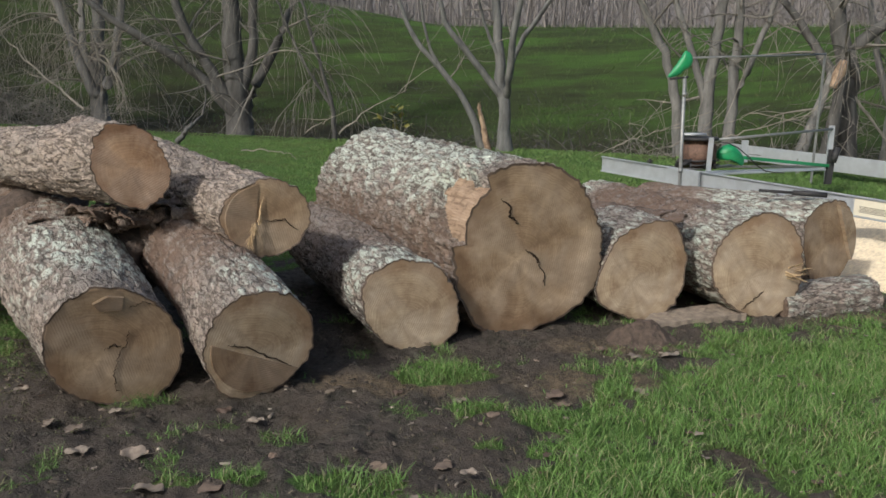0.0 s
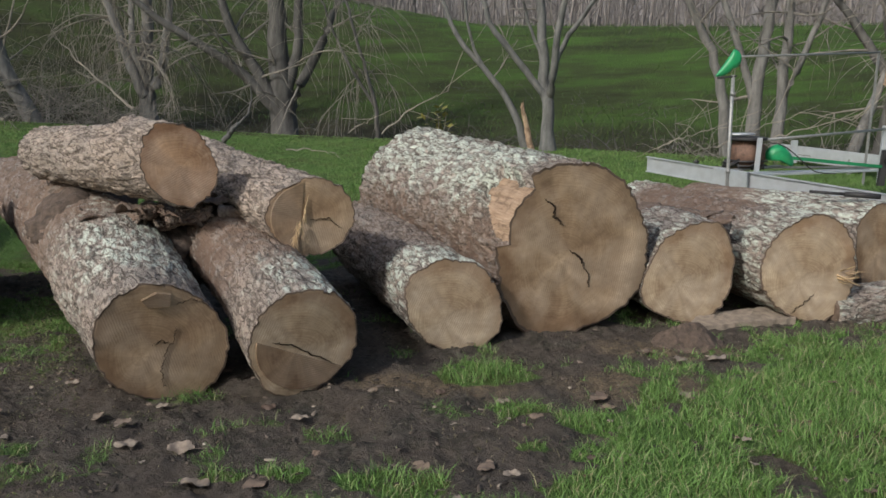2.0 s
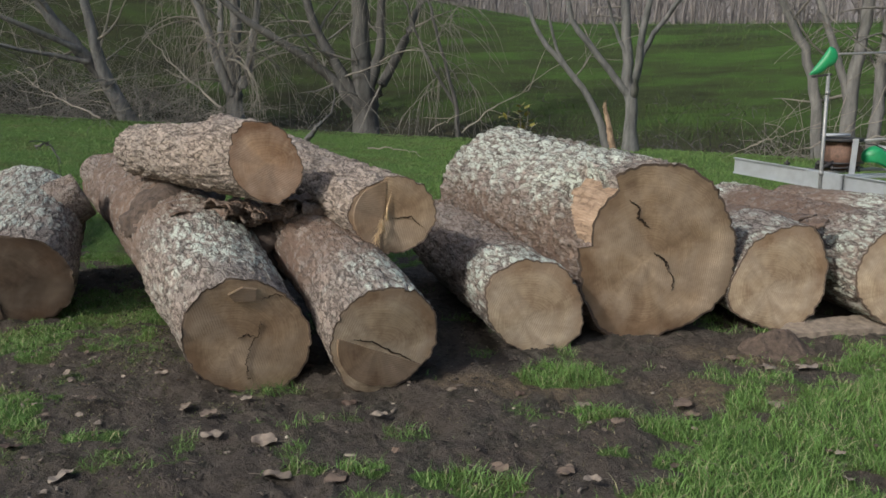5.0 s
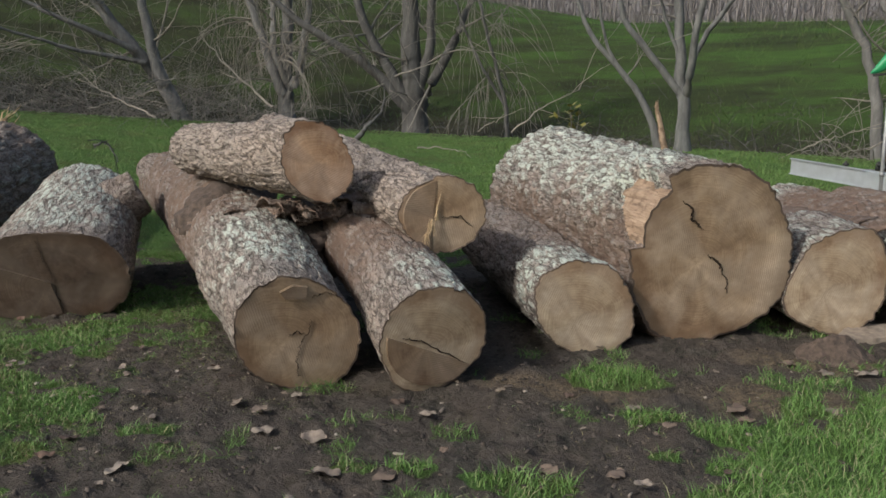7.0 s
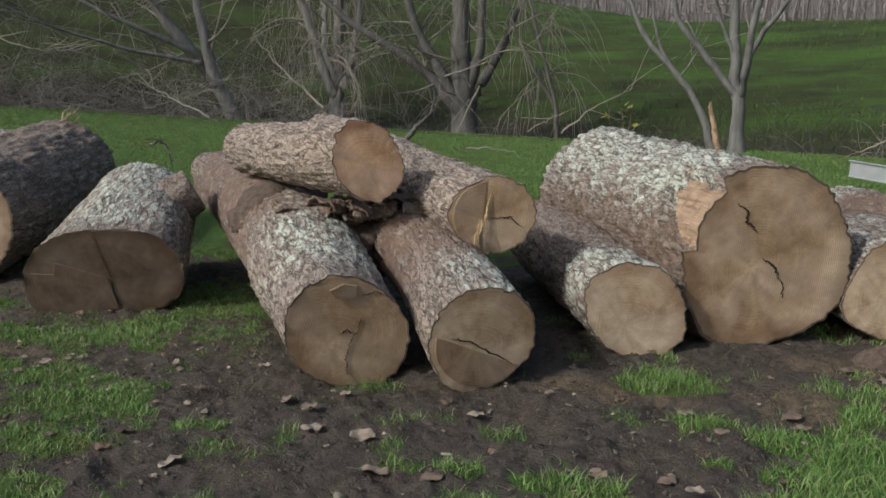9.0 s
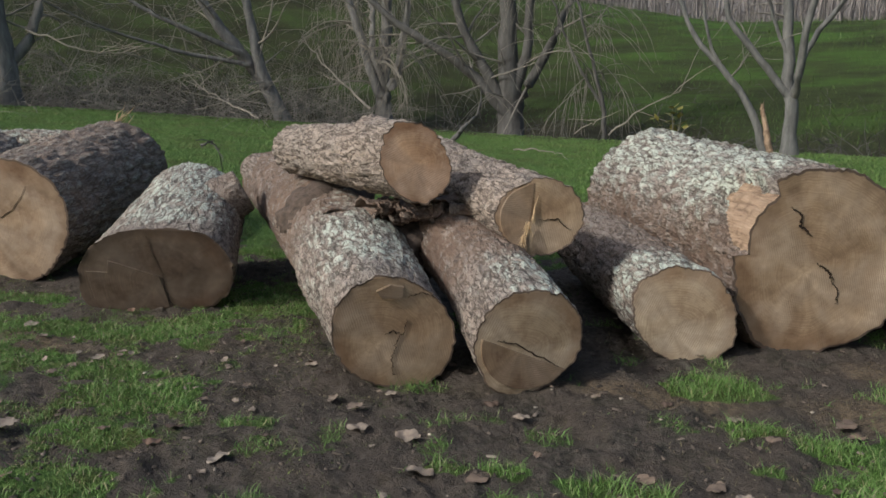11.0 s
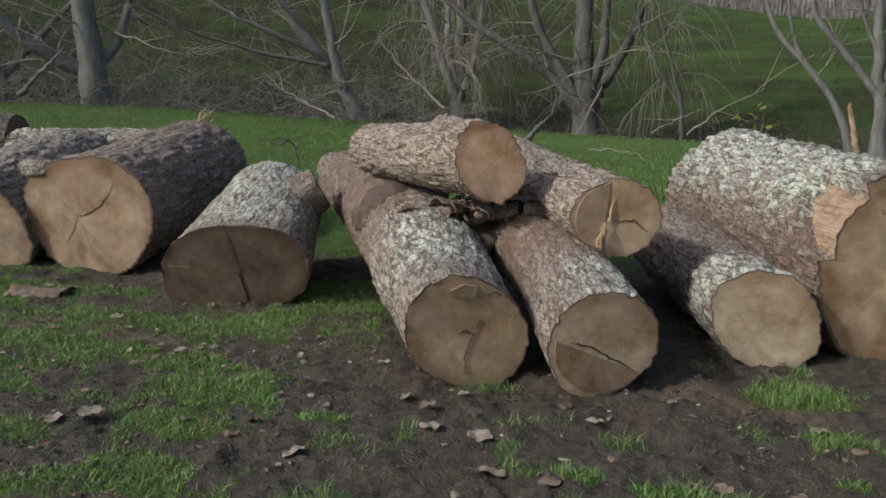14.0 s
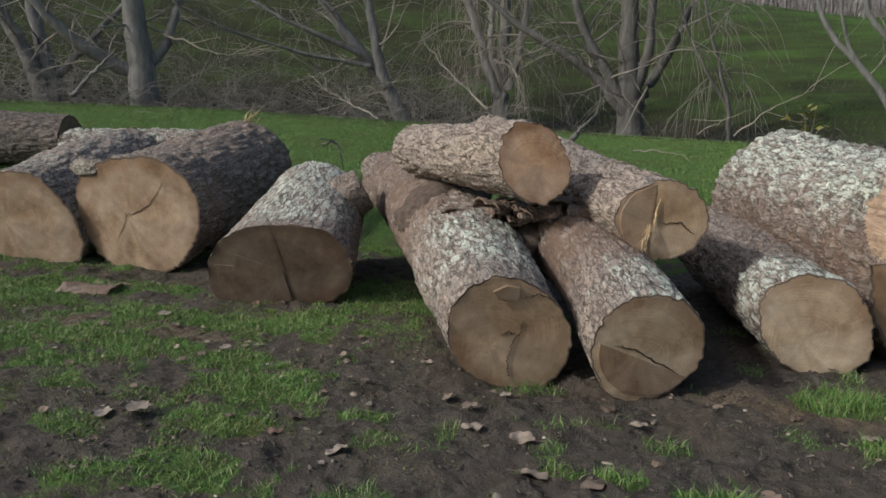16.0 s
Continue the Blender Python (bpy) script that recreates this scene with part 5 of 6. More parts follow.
tree("grey willow with drooping bare twigs", -7.58, 19.0, 0.0127, [(0.22, 0.14, [(0, 0), (-2, 60), (0, 120), (8, 210)]), (0.14, 0.08, [(-4, 70), (-25, 120), (-45, 190)]), (0.13, 0.08, [(2, 60), (25, 110), (40, 180)]), (0.1, 0.05, [(0, 90), (-20, 150), (-18, 220)])], 1, 14, 9, 0.55, TRUNK, TWIG_PALE)
tree("stout forking tree with a thick grey trunk", -4.13, 17.5, 0.0117, [(0.33, 0.15, [(0, 0), (-2, 50), (-3, 95), (-6, 170), (-8, 260)]), (0.13, 0.08, [(-8, 75), (-60, 140), (-110, 178), (-170, 215)]), (0.14, 0.08, [(-8, 85), (-45, 150), (-85, 220), (-105, 290)]), (0.13, 0.08, [(6, 80), (40, 150), (70, 205), (95, 260)]), (0.13, 0.08, [(0, 100), (25, 180), (30, 270)])], 2, 13, 6, 0.25, TRUNK_DARK, TWIG)
tree("slender grey tree forking into three limbs", 1.007, 13.904, 0.0093, [(0.115, 0.075, [(0, 0), (0, 102), (-6, 113), (-13, 190), (-17, 266)]), (0.065, 0.03, [(-3, 98), (-10, 106), (-56, 163), (-102, 220), (-115, 276)]), (0.07, 0.045, [(2, 102), (6, 117), (9, 182), (25, 266)]), (0.05, 0.03, [(8, 146), (13, 167), (36, 212), (59, 243), (86, 278)]), (0.03, 0.02, [(-12, 166), (-40, 231), (-50, 276)])], 3, 5, 3, 0.0, TRUNK_MID, TWIG, 0.9)
tree("thin grey sapling leaning hard over", 0.698, 14.183, 0.0095, [(0.07, 0.02, [(0, 0), (-19, 61), (-46, 107), (-77, 145), (-115, 187), (-130, 210), (-150, 259)]), (0.03, 0.015, [(-77, 145), (-92, 172), (-104, 210), (-110, 259)])], 4, 2, 2, 0.0, TRUNK_MID, TWIG, 0.6)
tree("grey tree of three close stems", 3.82, 13.6, 0.0093, [(0.10, 0.06, [(0, 0), (-8, 60), (-12, 115), (-40, 215), (-70, 270)]), (0.13, 0.09, [(36, 0), (36, 80), (38, 150), (50, 250)]), (0.105, 0.08, [(70, 0), (75, 70), (78, 150), (82, 250)]), (0.07, 0.05, [(38, 110), (20, 170), (-5, 240)]), (0.06, 0.04, [(76, 120), (105, 190), (125, 250)])], 5, 9, 5, 0.1, TRUNK, TWIG, 1.4)
tree("broken tree with a torn orange-brown limb", 6.02, 12.8, 0.0087, [(0.21, 0.17, [(0, 0), (2, 70), (0, 125), (-4, 175)]), (0.12, 0.06, [(-2, 160), (8, 200), (-4, 250), (45, 290)]), (0.10, 0.05, [(4, 140), (-25, 210), (-50, 245)])], 6, 12, 7, 0.25, TRUNK_DARK, TWIG)
tree("pale straight-stemmed bare tree", 7.61, 14.6, 0.01, [(0.14, 0.09, [(0, 0), (5, 90), (8, 180), (10, 280)]), (0.07, 0.04, [(5, 110), (-25, 190), (-40, 270)])], 7, 11, 6, 0.2, TRUNK, TWIG)
tree("bare tree leaning with a forked grey trunk", -9.05, 17.0, 0.0127, [(0.20, 0.14, [(0, 0), (-18, 60), (-42, 108), (-80, 155), (-125, 215)]), (0.14, 0.09, [(-34, 95), (-48, 150), (-60, 220)]), (0.07, 0.04, [(-75, 150), (-140, 180), (-210, 210)]), (0.06, 0.03, [(-60, 130), (-110, 140), (-170, 150)])], 8, 11, 6, 0.15, TRUNK, TWIG_PALE)
tree("thick grey-barked tree with a heavy side limb", -12.77, 13.0, 0.0113, [(0.34, 0.24, [(0, 0), (-4, 60), (-6, 110), (-14, 200)]), (0.15, 0.09, [(-10, 95), (-60, 118), (-110, 150), (-160, 205)]), (0.12, 0.07, [(2, 105), (40, 150), (60, 210)])], 9, 16, 8, 0.2, TRUNK, TWIG)
tree("pair of grey trunks leaning apart", -15.5, 12.8, 0.012, [(0.21, 0.14, [(0, 0), (-4, 60), (-18, 110), (-55, 190)]), (0.20, 0.14, [(24, 0), (16, 70), (8, 120), (-4, 200)]), (0.1, 0.06, [(18, 60), (60, 105), (110, 160)])], 10, 13, 7, 0.2, TRUNK, TWIG)
tree("grey bare tree at the end of the row", -17.4, 13.0, 0.0127, [(0.20, 0.12, [(0, 0), (-8, 80), (-10, 160), (-20, 240)]), (0.1, 0.06, [(-5, 70), (30, 130), (50, 200)])], 11, 12, 7, 0.2, TRUNK, TWIG)
tree("slim brown sapling with drooping twigs", -2.17, 17.0, 0.0113, [(0.055, 0.03, [(0, 0), (0, 70), (-4, 110), (-28, 200)]), (0.035, 0.02, [(-2, 100), (-35, 150), (-60, 200)])], 12, 9, 7, 0.5, TRUNK_DARK, TWIG, 1.0)


def snag(label, x, y, h, r, lean, mat, seed, name="broken_stump"):
    """A torn, jagged splinter of a trunk still standing."""
    n, sides = 14, 16
    z = float(height(x, y)[0]) - 0.05
    pts = [(lean[0] * i / (n - 1), lean[1] * i / (n - 1), h * i / (n - 1)) for i in range(n)]
    v, q = tube(pts, np.linspace(r, r * 0.45, n), sides)
    jag = np.random.RandomState(seed).rand(sides)
    v[-sides:, 2] += h * 0.22 * (jag - 0.4)
    v = v + (fbm(v * 14 + seed, 3, seed)[:, None] - 0.5) * r * 0.5
    ob = mesh_object(name, v + np.array([x, y, z]), q, mat, None, smooth_shade=False)
    return tagged(ob, label, "stump")


snag("torn orange stump of a snapped sapling", 0.75, 13.95, 0.78, 0.06, (-0.17, 0.0), TORN, 1)
snag("grey limb snapped off and hanging beside the broken tree", 5.12, 12.40, 1.42, 0.10, (0.47, 0.0), TRUNK, 2, "torn_limb")
snag("strip of torn orange wood on the broken tree", 5.53, 12.36, 1.72, 0.12, (0.22, 0.0), TRUNK_DARK, 3, "torn_limb")
torn_strip = mesh_object("torn_wood", *tube([(5.55, 12.27, 1.50), (5.62, 12.28, 1.68), (5.70, 12.30, 1.86)], [0.05, 0.085, 0.06], 12), TORN)
tagged(torn_strip, "patch of torn orange wood on the broken limb", "wood")


def fallen(label, pts, r, mat, seed, side=4):
    """A dead branch: a line of points with side twigs."""
    rng = random.Random(seed)
    pr = resample([Vector(p) for p in pts], 16)
    pr = [p + Vector((rng.gauss(0, 0.015), rng.gauss(0, 0.015), rng.gauss(0, 0.015))) for p in pr]
    foot = pr[0].copy()
    pr = [p - foot for p in pr]
    root = thing("fallen_branch", Matrix.Translation(foot), label, "branch", "dead branches on the ground")
    r = r * 0.75
    v, q = tube([tuple(p) for p in pr], np.linspace(r, r * 0.25, 16), 8)
    mesh_object("stem", v, q, mat, root)
    for _ in range(side):
        i = rng.randint(4, 14)
        hd = (pr[i + 1] - pr[i]).normalized() + Vector((rng.gauss(0, 0.5), rng.gauss(0, 0.5), rng.gauss(0.2, 0.5)))
        bp, br = grow(rng, pr[i], hd, rng.uniform(0.4, 1.1), r * 0.45, 0.004, 7, 0.10, 0.0)
        v, q = tube([tuple(p) for p in bp], br, 5)
        mesh_object("twig", v, q, mat, root)
    return root


fallen("pale dead branch leaning out of the grass", [(-1.86, 15.12, 0.70), (-1.29, 15.20, 1.15), (-0.63, 15.57, 1.48)], 0.022, TWIG_PALE, 1, 5)
fallen("short pale stick on the meadow's edge", [(-2.55, 15.62, 0.69), (-2.00, 15.68, 1.01)], 0.02, TWIG_PALE, 2, 2)
fallen("dark stub of a broken branch", [(-3.77, 12.08, 0.77), (-3.59, 12.11, 0.96), (-3.43, 12.35, 1.15)], 0.06, TRUNK_DARK, 3, 1)
fallen("pale arching dead branch beside the trees", [(2.51, 12.56, 0.63), (2.89, 12.59, 0.81), (3.53, 12.82, 0.91)], 0.014, TWIG_PALE, 4, 4)
fallen("pale arching dead branch beside the trees", [(3.04, 11.55, 0.70), (4.05, 12.13, 1.03), (4.61, 12.16, 1.23)], 0.016, TWIG_PALE, 5, 6)
fallen("bleached dead branch lying against the broken tree", [(3.73, 12.07, 0.72), (4.37, 12.10, 0.91), (5.34, 12.34, 1.10)], 0.018, TWIG_PALE, 6, 7)
fallen("long pale branch fallen along the ditch", [(-7.90, 13.68, 1.01), (-8.63, 13.74, 1.33), (-9.39, 13.68, 1.70)], 0.024, TWIG_PALE, 7, 5)
fallen("thin pale branch fallen along the ditch", [(-9.21, 13.65, 1.14), (-8.64, 13.95, 1.31), (-7.98, 14.31, 1.53)], 0.014, TWIG_PALE, 8, 3)
fallen("thick pale dead limb leaning on the trees", [(-13.42, 11.71, 1.44), (-13.06, 11.96, 1.87), (-12.71, 12.23, 2.34)], 0.07, TRUNK, 9, 2)
fallen("thin dry branch hanging above the ditch", [(-11.17, 11.87, 2.53), (-10.34, 12.20, 2.17), (-9.65, 12.74, 2.13)], 0.025, TWIG_PALE, 10, 7)
fallen("thin dry branch hanging above the ditch", [(-7.18, 17.22, 1.08), (-8.20, 17.38, 1.91), (-8.98, 17.72, 2.59)], 0.04, TWIG_PALE, 11, 6)
fallen("stick lying in the meadow grass", [(-2.24, 9.54, 0.82), (-1.92, 9.54, 0.81), (-1.62, 9.43, 0.76)], 0.012, TWIG_PALE, 12, 0)
fallen("small dead twig lying in the meadow grass", [(-5.41, 8.09, 0.90), (-5.31, 8.14, 0.95), (-5.18, 8.07, 0.87)], 0.018, TRUNK_DARK, 13, 3)


# ---- brush, far woods and grass ----
def brush(name, label, bearing0, bearing1, near, far, count, tall, mat, seed):
    rng = random.Random(seed)
    tubes = []
    for _ in range(count):
        b = radians(rng.uniform(bearing0, bearing1))
        r = float(meadow_edge(math.degrees(b))) + rng.uniform(near, far)
        x, y = r * math.sin(b), r * math.cos(b)
        z = float(land(x, y)) - 0.05
        hd = Vector((rng.gauss(0, 0.8), rng.gauss(0, 0.8), rng.uniform(0.3, 1.3)))
        bp, br = grow(rng, (x, y, z), hd, tall * rng.uniform(0.4, 1.3), rng.uniform(0.004, 0.010), 0.0025, 9, 0.20, -0.10)
        tubes.append(tube([tuple(p) for p in bp], br, 4))
        if rng.random() < 0.6:
            j = rng.randint(3, 7)
            tp, tr = grow(rng, bp[j], Vector((rng.gauss(0, 1), rng.gauss(0, 1), rng.gauss(0.1, 0.7))), tall * 0.4, 0.007, 0.003, 6, 0.2, -0.1)
            tubes.append(tube([tuple(p) for p in tp], tr, 4))
    v, q = joined(tubes)
    return tagged(mesh_object(name, v, q, mat), label, "brush", "", "stuff")


brush("brush", "tangle of bare brown stems along the ditch", -58, -22, -0.1, 5.0, 1700, 2.1, TWIG, 1)
brush("brush", "thin bare stems along the ditch under the trees", -22, 10, -0.1, 3.5, 420, 0.9, TRUNK_DARK, 2)
brush("brush", "heap of dry bleached twigs near the broken tree", 11, 36, -0.4, 2.0, 300, 1.2, TWIG, 3)
brush("brush", "dark dead stalks on the foot of the bank", -58, 36, 0.5, 8.0, 900, 0.6, TRUNK_DARK, 4)


def far_woods():
    rng = random.Random(9)
    tubes = []
    for _ in range(1500):
        b = radians(rng.uniform(-62, 45))
        r = rng.uniform(46, 78)
        x, y = r * math.sin(b), r * math.cos(b)
        z = float(land(x, y)) - 0.3
        h = rng.uniform(6, 12)
        bp, br = grow(rng, (x, y, z), (rng.gauss(0, 0.06), rng.gauss(0, 0.06), 1), h, rng.uniform(0.05, 0.13), 0.02, 5, 0.05, 0.05)
        tubes.append(tube([tuple(p) for p in bp], br, 4))
        for _ in range(7):
            j = rng.randint(1, 4)
            tp, tr = grow(rng, bp[j], (rng.gauss(0, 0.7), rng.gauss(0, 0.7), 0.8), rng.uniform(1.5, 3.5), 0.035, 0.012, 3, 0.15, 0.1)
            tubes.append(tube([tuple(p) for p in tp], tr, 3))
    v, q = joined(tubes)
    return tagged(mesh_object("far_woods", v, q, FARWOOD), "grey-brown leafless wood beyond the bank", "wood", "", "stuff")


far_woods()


def blades(name, label, x, y, tall, wide, mat, seed, lean=0.5):
    """Bent blades of grass, five vertices each."""
    rng = np.random.RandomState(seed)
    n = len(x)
    z = height(x, y) - 0.006
    a = rng.rand(n) * 2 * np.pi
    la = rng.rand(n) * 2 * np.pi
    h = tall * (0.45 + 0.9 * rng.rand(n)) * (0.45 + 0.55 * turf(x, y)) * (1 - 0.35 * smooth(-1.5, -2.5, x))
    w = wide * (0.6 + 0.8 * rng.rand(n))
    bend = h * lean * (0.25 + rng.rand(n))
    dx, dy = np.cos(a) * w / 2, np.sin(a) * w / 2
    lx, ly = np.cos(la) * bend, np.sin(la) * bend
    v = np.zeros((n, 5, 3))
    v[:, 0] = np.stack([x - dx, y - dy, z], 1)
    v[:, 1] = np.stack([x + dx, y + dy, z], 1)
    v[:, 2] = np.stack([x + dx * 0.8 + lx * 0.3, y + dy * 0.8 + ly * 0.3, z + h * 0.6], 1)
    v[:, 3] = np.stack([x - dx * 0.8 + lx * 0.3, y - dy * 0.8 + ly * 0.3, z + h * 0.6], 1)
    v[:, 4] = np.stack([x + lx, y + ly, z + h * 0.98], 1)
    o = np.arange(n)[:, None] * 5
    tri = np.concatenate([o + [0, 1, 2], o + [0, 2, 3], o + [3, 2, 4]])
    ob = mesh_object(name, v.reshape(-1, 3), tri, mat, smooth_shade=False)
    return tagged(ob, label, "grass", "", "stuff")


def scatter(n, x0, x1, y0, y1, seed, keep):
    rng = np.random.RandomState(seed)
    x, y = x0 + (x1 - x0) * rng.rand(n), y0 + (y1 - y0) * rng.rand(n)
    k = rng.rand(n) < keep(x, y)
    return x[k], y[k]


tuft = lambda x, y: smooth(0.35, 0.6, fbm(np.stack([x, y, 0 * x], 1) * 9.0, 2, 31))
gx, gy = scatter(540000, -7.5, 5.0, 1.9, 6.8, 1, lambda x, y: smooth(0.25, 0.85, turf(x, y)) * (0.30 + 0.70 * tuft(x, y)))
blades("yard_grass", "short green grass growing in tufts through mud", gx, gy, 0.058, 0.0034, BLADES, 2, 1.3)
sx, sy = scatter(26000, -7.0, 4.0, 2.0, 6.5, 4, lambda x, y: 0.30 * smooth(0.55, 0.8, fbm(np.stack([x, y, 0 * x], 1) * 3.0, 3, 8)))
blades("stray_grass", "stray blades of grass and straw on the mud", sx, sy, 0.035, 0.004, BLADES, 5, 1.2)
def polar(n, b0, b1, r0, r1, seed, keep):
    rng = np.random.RandomState(seed)
    b, r = np.radians(b0 + (b1 - b0) * rng.rand(n)), np.sqrt(r0**2 + (r1**2 - r0**2) * rng.rand(n))
    x, y = r * np.sin(b), r * np.cos(b)
    k = rng.rand(n) < keep(x, y, np.degrees(b), r)
    return x[k], y[k]


dx_, dy_ = scatter(80000, -7.0, 4.0, 2.0, 6.3, 14, lambda x, y: smooth(0.46, 0.62, fbm(np.stack([x, y, 0 * x], 1) * 2.2, 3, 18)) * (0.25 + 0.75 * smooth(-1.5, -2.6, x)))
blades("dry_grass", "dry straw-coloured blades lying on the mud", dx_, dy_, 0.040, 0.004, DRY, 15, 1.8)
mx, my = polar(420000, -58, 38, 6.3, 18, 6, lambda x, y, b, r: smooth(0.4, 0.8, turf(x, y)) * (r < meadow_edge(b) - 0.1) * (0.4 + 0.6 * tuft(x * 0.3, y * 0.3)))
blades("meadow_grass", "bright green meadow grass behind the logs", mx, my, 0.042, 0.0075, MEADOW, 7, 1.1)
bx, by = polar(45000, -60, 40, 16, 37, 8, lambda x, y, b, r: (r > meadow_edge(b) + 1.5) * (0.2 + 0.8 * smooth(0.4, 0.65, fbm(np.stack([x * 0.5, y * 0.9, 0 * x], 1), 4, 12))))
blades("bank_grass", "rank green and brown tussocks on the bank", bx, by, 0.13, 0.014, TUSSOCK, 9, 1.3)


px_, py_ = scatter(150000, -6.8, -1.4, 2.0, 5.2, 24, lambda x, y: smooth(0.47, 0.60, fbm(np.stack([x, y, 0 * x], 1) * 6.5, 4, 28)) * (0.15 + 0.85 * smooth(-1.8, -3.0, x)))
blades("moss_tufts", "low yellow-green moss and weeds in trodden mud", px_, py_, 0.030, 0.006, MOSS, 25, 1.6)


# ---- dry leaves ----
def leaf_mesh(seed):
    """A curled dead leaf with a lobed edge, a raised midrib line and a stalk."""
    rng = np.random.RandomState(seed)
    n = 22
    t = np.linspace(-1, 1, n)
    half = 0.036 * np.sqrt(np.clip(1 - t**2, 0, 1)) * (1 + 0.16 * np.sin(t * 7 + seed)) * (1 + 0.10 * rng.rand(n))
    curl, roll = rng.uniform(-0.15, 0.2), rng.uniform(-0.35, 0.4)
    verts = []
    for i in range(n):
        zc = 0.05 * curl * t[i] ** 2
        for s in (-1, -0.5, 0, 0.5, 1):
            verts.append((t[i] * 0.055, s * half[i] * math.cos(roll * abs(s) * 0.8), zc + abs(s) * half[i] * math.sin(roll * abs(s)) + 0.005 * math.sin(5 * t[i] + 2 * s + seed) + 0.003 * rng.rand()))
    faces = [(i * 5 + j, (i + 1) * 5 + j, (i + 1) * 5 + j + 1, i * 5 + j + 1) for i in range(n - 1) for j in range(4)]
    k = len(verts)
    sv, sq = tube([(0.05, 0, 0.05 * curl), (0.075, 0.004, 0.05 * curl), (0.095, 0.012, 0.045 * curl)], [0.0012, 0.0011, 0.0009], 4)
    verts += [tuple(p) for p in sv]
    faces += [tuple(int(a) + k for a in f4) for f4 in sq]
    me = bpy.data.meshes.new("dry_leaf")
    me.from_pydata(verts, [], faces)
    me.polygons.foreach_set("use_smooth", [True] * len(me.polygons))
    me.materials.append(LEAF)
    return me


LEAF_MESHES = [leaf_mesh(s) for s in range(7)]


def dry_leaf(x, y, turn, size, k, flip=0.0):
    ob = new("dry_leaf", LEAF_MESHES[k % 7])
    z = float(height(x, y)[0])
    ob.matrix_world = pose(x, y, z + 0.018, flip, 0, turn) @ Matrix.Diagonal((size, size, size, 1))
    return tagged(ob, "curled dead brown leaf lying on the ground", "leaf", "dead leaves on the yard")


rl = random.Random(12)
for k, (x, y, size) in enumerate(((-1.12, 2.98, 1.4), (-0.87, 2.96, 1.2), (-2.11, 4.04, 0.7), (-1.80, 3.64, 0.9), (-1.62, 3.50, 1.0), (-1.50, 3.26, 1.1), (-1.27, 3.27, 1.3), (-1.52, 3.72, 0.7), (-0.86, 3.66, 0.9), (-1.03, 3.77, 0.8), (-0.00, 3.19, 1.0), (0.10, 3.07, 0.8), (1.06, 4.50, 1.0), (1.26, 4.54, 1.5), (0.90, 4.67, 0.9), (0.55, 3.97, 1.3), (0.99, 4.05, 1.0), (1.41, 3.67, 1.0), (0.57, 3.81, 0.9), (-0.26, 3.16, 0.9), (1.04, 3.39, 0.8), (0.23, 3.69, 0.7), (0.08, 3.90, 0.8), (-0.23, 4.04, 0.6), (1.42, 4.40, 0.8), (0.56, 3.32, 0.6), (1.81, 4.08, 0.7), (-3.00, 2.80, 1.3), (-3.16, 2.74, 1.2), (-2.32, 3.09, 1.0), (-2.29, 2.89, 0.9), (-1.95, 2.86, 1.2), (-2.09, 4.00, 0.8), (-3.40, 3.53, 0.8), (-3.29, 3.77, 0.9), (-4.16, 4.21, 1.0), (-4.35, 3.86, 0.8), (-5.30, 4.72, 0.9), (-1.87, 3.11, 0.6), (-3.92, 3.21, 0.7), (-3.31, 3.08, 0.6))):
    dry_leaf(x, y, rl.uniform(0, 360), 0.85 * size, k, rl.choice((0, 0, 12, 165)))
for k in range(100):
    x, y = rl.uniform(-6.5, 3.5), rl.uniform(2.2, 5.2)
    dry_leaf(x, y, rl.uniform(0, 360), rl.uniform(0.2, 0.5), k, rl.choice((0, 0, 170, 15, -20)))


for k in range(80):
    x, y = rl.uniform(-6.0, -1.8), rl.uniform(2.2, 4.9)
    dry_leaf(x, y, rl.uniform(0, 360), rl.uniform(0.25, 0.6), k, rl.choice((0, 0, 170, 25, -30)))


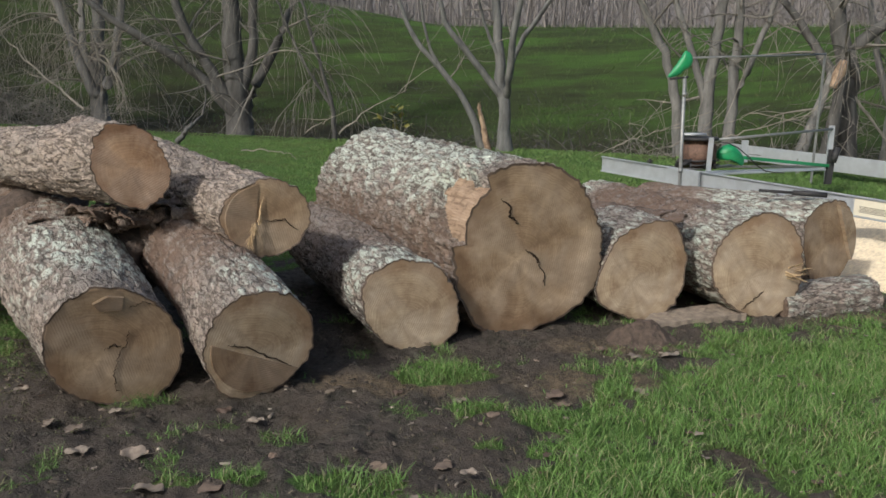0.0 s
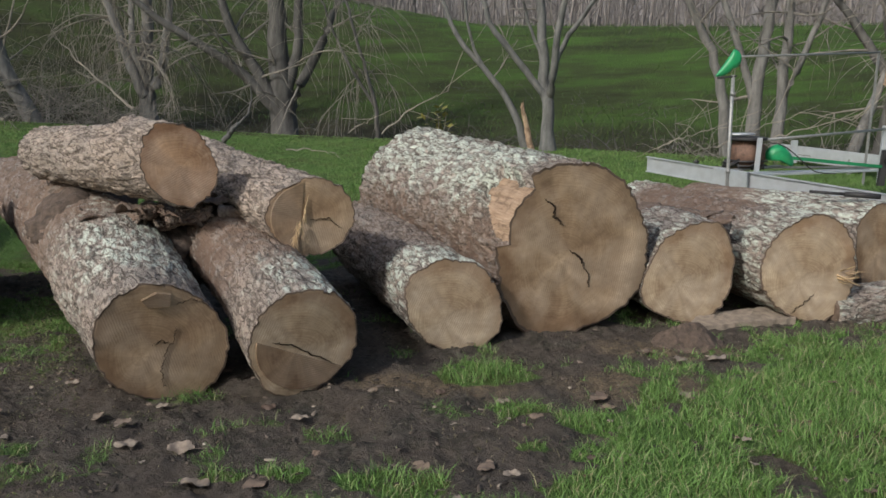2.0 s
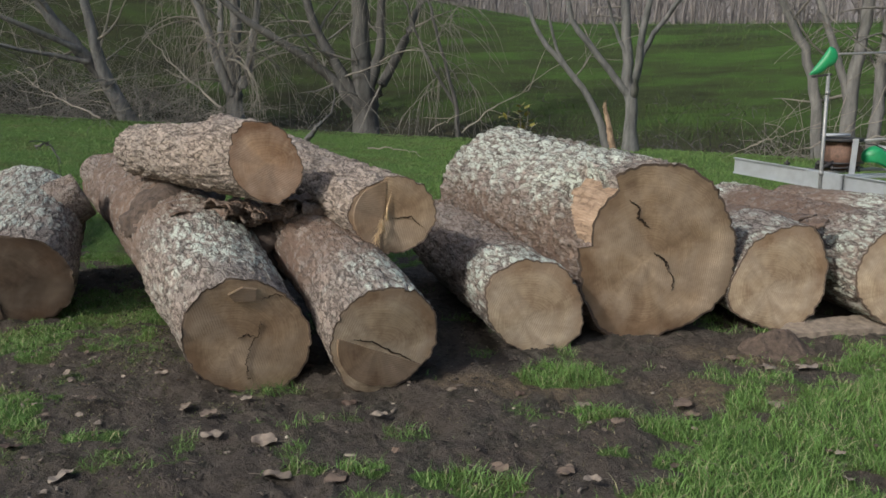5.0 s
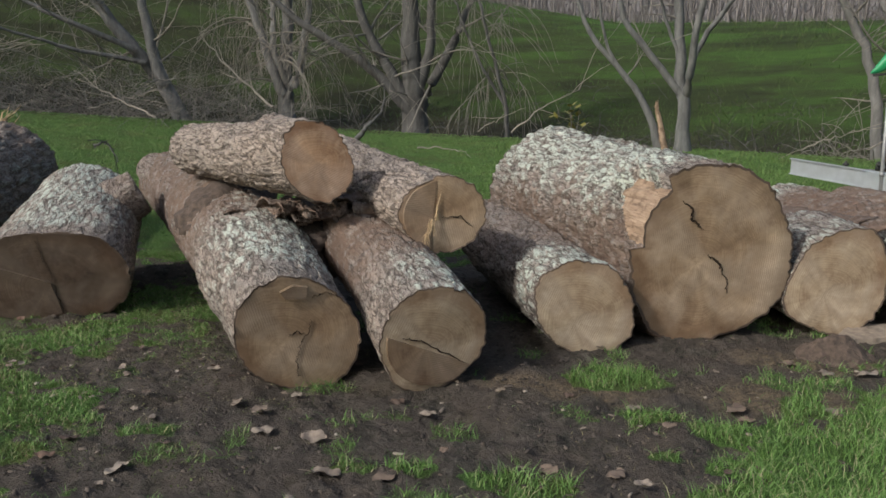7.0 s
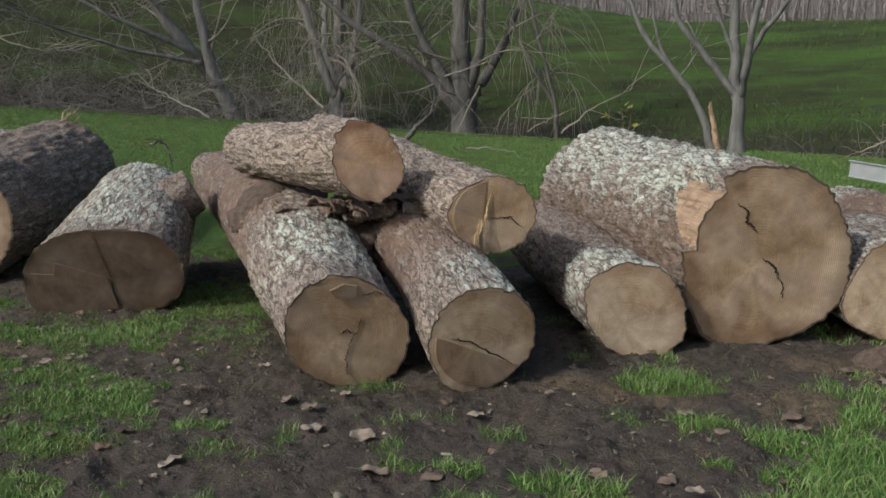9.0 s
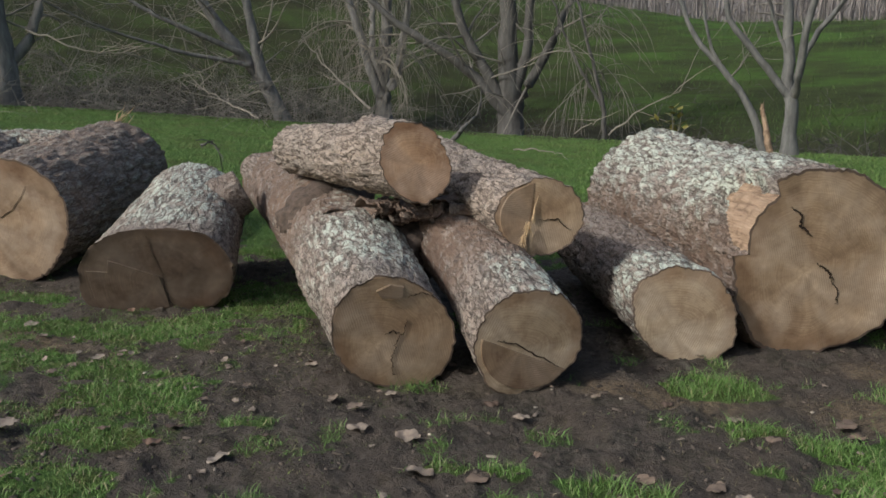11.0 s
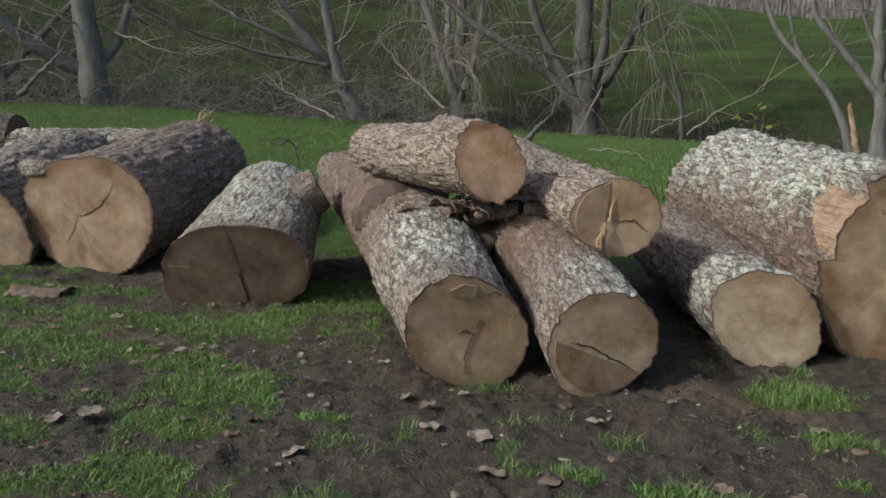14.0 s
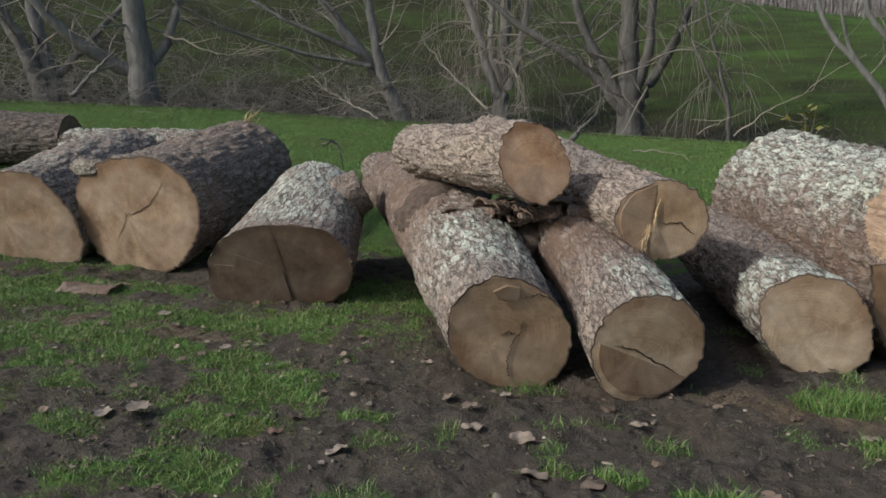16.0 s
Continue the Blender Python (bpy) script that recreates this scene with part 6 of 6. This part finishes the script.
def litter():
    """Chips, crumbs and straw trodden into the mud."""
    rng = np.random.RandomState(3)
    n = 14000
    x, y = -7 + 11 * rng.rand(n), 2.0 + 4.4 * rng.rand(n)
    z = height(x, y) + 0.003
    s = 0.003 + 0.013 * rng.rand(n) ** 3
    a = rng.rand(n) * 6.28
    l = s * (1 + 3.0 * rng.rand(n) ** 2)
    c, d = np.cos(a), np.sin(a)
    v = np.zeros((n, 8, 3))
    for k, (p, q_, r_) in enumerate(((-1, -1, -0.3), (1, -1, -0.3), (1, 1, -0.3), (-1, 1, -0.3), (-0.8, -0.7, 0.7), (0.9, -0.8, 0.5), (0.8, 0.7, 0.7), (-0.8, 0.8, 0.6))):
        v[:, k, 0] = x + (p * l * c - q_ * s * d) * 0.5
        v[:, k, 1] = y + (p * l * d + q_ * s * c) * 0.5
        v[:, k, 2] = z + r_ * s * 0.5
    o = np.arange(n)[:, None] * 8
    quads = np.concatenate([o + f4 for f4 in ([4, 5, 6, 7], [0, 1, 5, 4], [1, 2, 6, 5], [2, 3, 7, 6], [3, 0, 4, 7])])
    m, nt, b = material("litter")
    rnd = nt.nodes.new("ShaderNodeNewGeometry").outputs["Random Per Island"]
    nt.links.new(ramp(nt, rnd, [(0.0, (0.03, 0.024, 0.02)), (0.7, (0.075, 0.06, 0.048)), (0.96, (0.13, 0.105, 0.085)), (1.0, (0.45, 0.40, 0.33))]), b.inputs["Base Color"])
    b.inputs["Roughness"].default_value = 0.9
    ob = mesh_object("litter", v.reshape(-1, 3), quads, m, smooth_shade=False)
    return tagged(ob, "chips, clods and straw trodden into the mud", "litter", "", "stuff")


litter()


def sprig(x, y, z, seed):
    rng = random.Random(seed)
    root = thing("sprig", pose(x, y, z), "small twig with a few yellow-green leaves", "twig")
    tubes, vs, fs = [], [], []
    for k in range(5):
        bp, br = grow(rng, (0, 0, 0), (rng.gauss(0, 0.5), rng.gauss(0, 0.2), 1), rng.uniform(0.2, 0.36), 0.005, 0.002, 6, 0.15, 0.0)
        tubes.append(tube([tuple(p) for p in bp], br, 5))
        for j in (3, 4, 5, 6):
            for _ in range(2):
                c, d = bp[j], Vector((rng.gauss(0, 1), rng.gauss(0, 1), rng.gauss(0, 0.5))).normalized() * 0.08
                s = d.cross(Vector((0, 0, 1))).normalized() * 0.028
                o = len(vs)
                vs += [tuple(c), tuple(c + d * 0.5 + s), tuple(c + d), tuple(c + d * 0.5 - s)]
                fs.append((o, o + 1, o + 2, o + 3))
    v, q = joined(tubes)
    mesh_object("stem", v, q, TWIG, root)
    mesh_object("leaves", vs, fs, YOUNG, root, "small yellow-green leaves")


sprig(-0.40, 7.30, 1.06, 2)
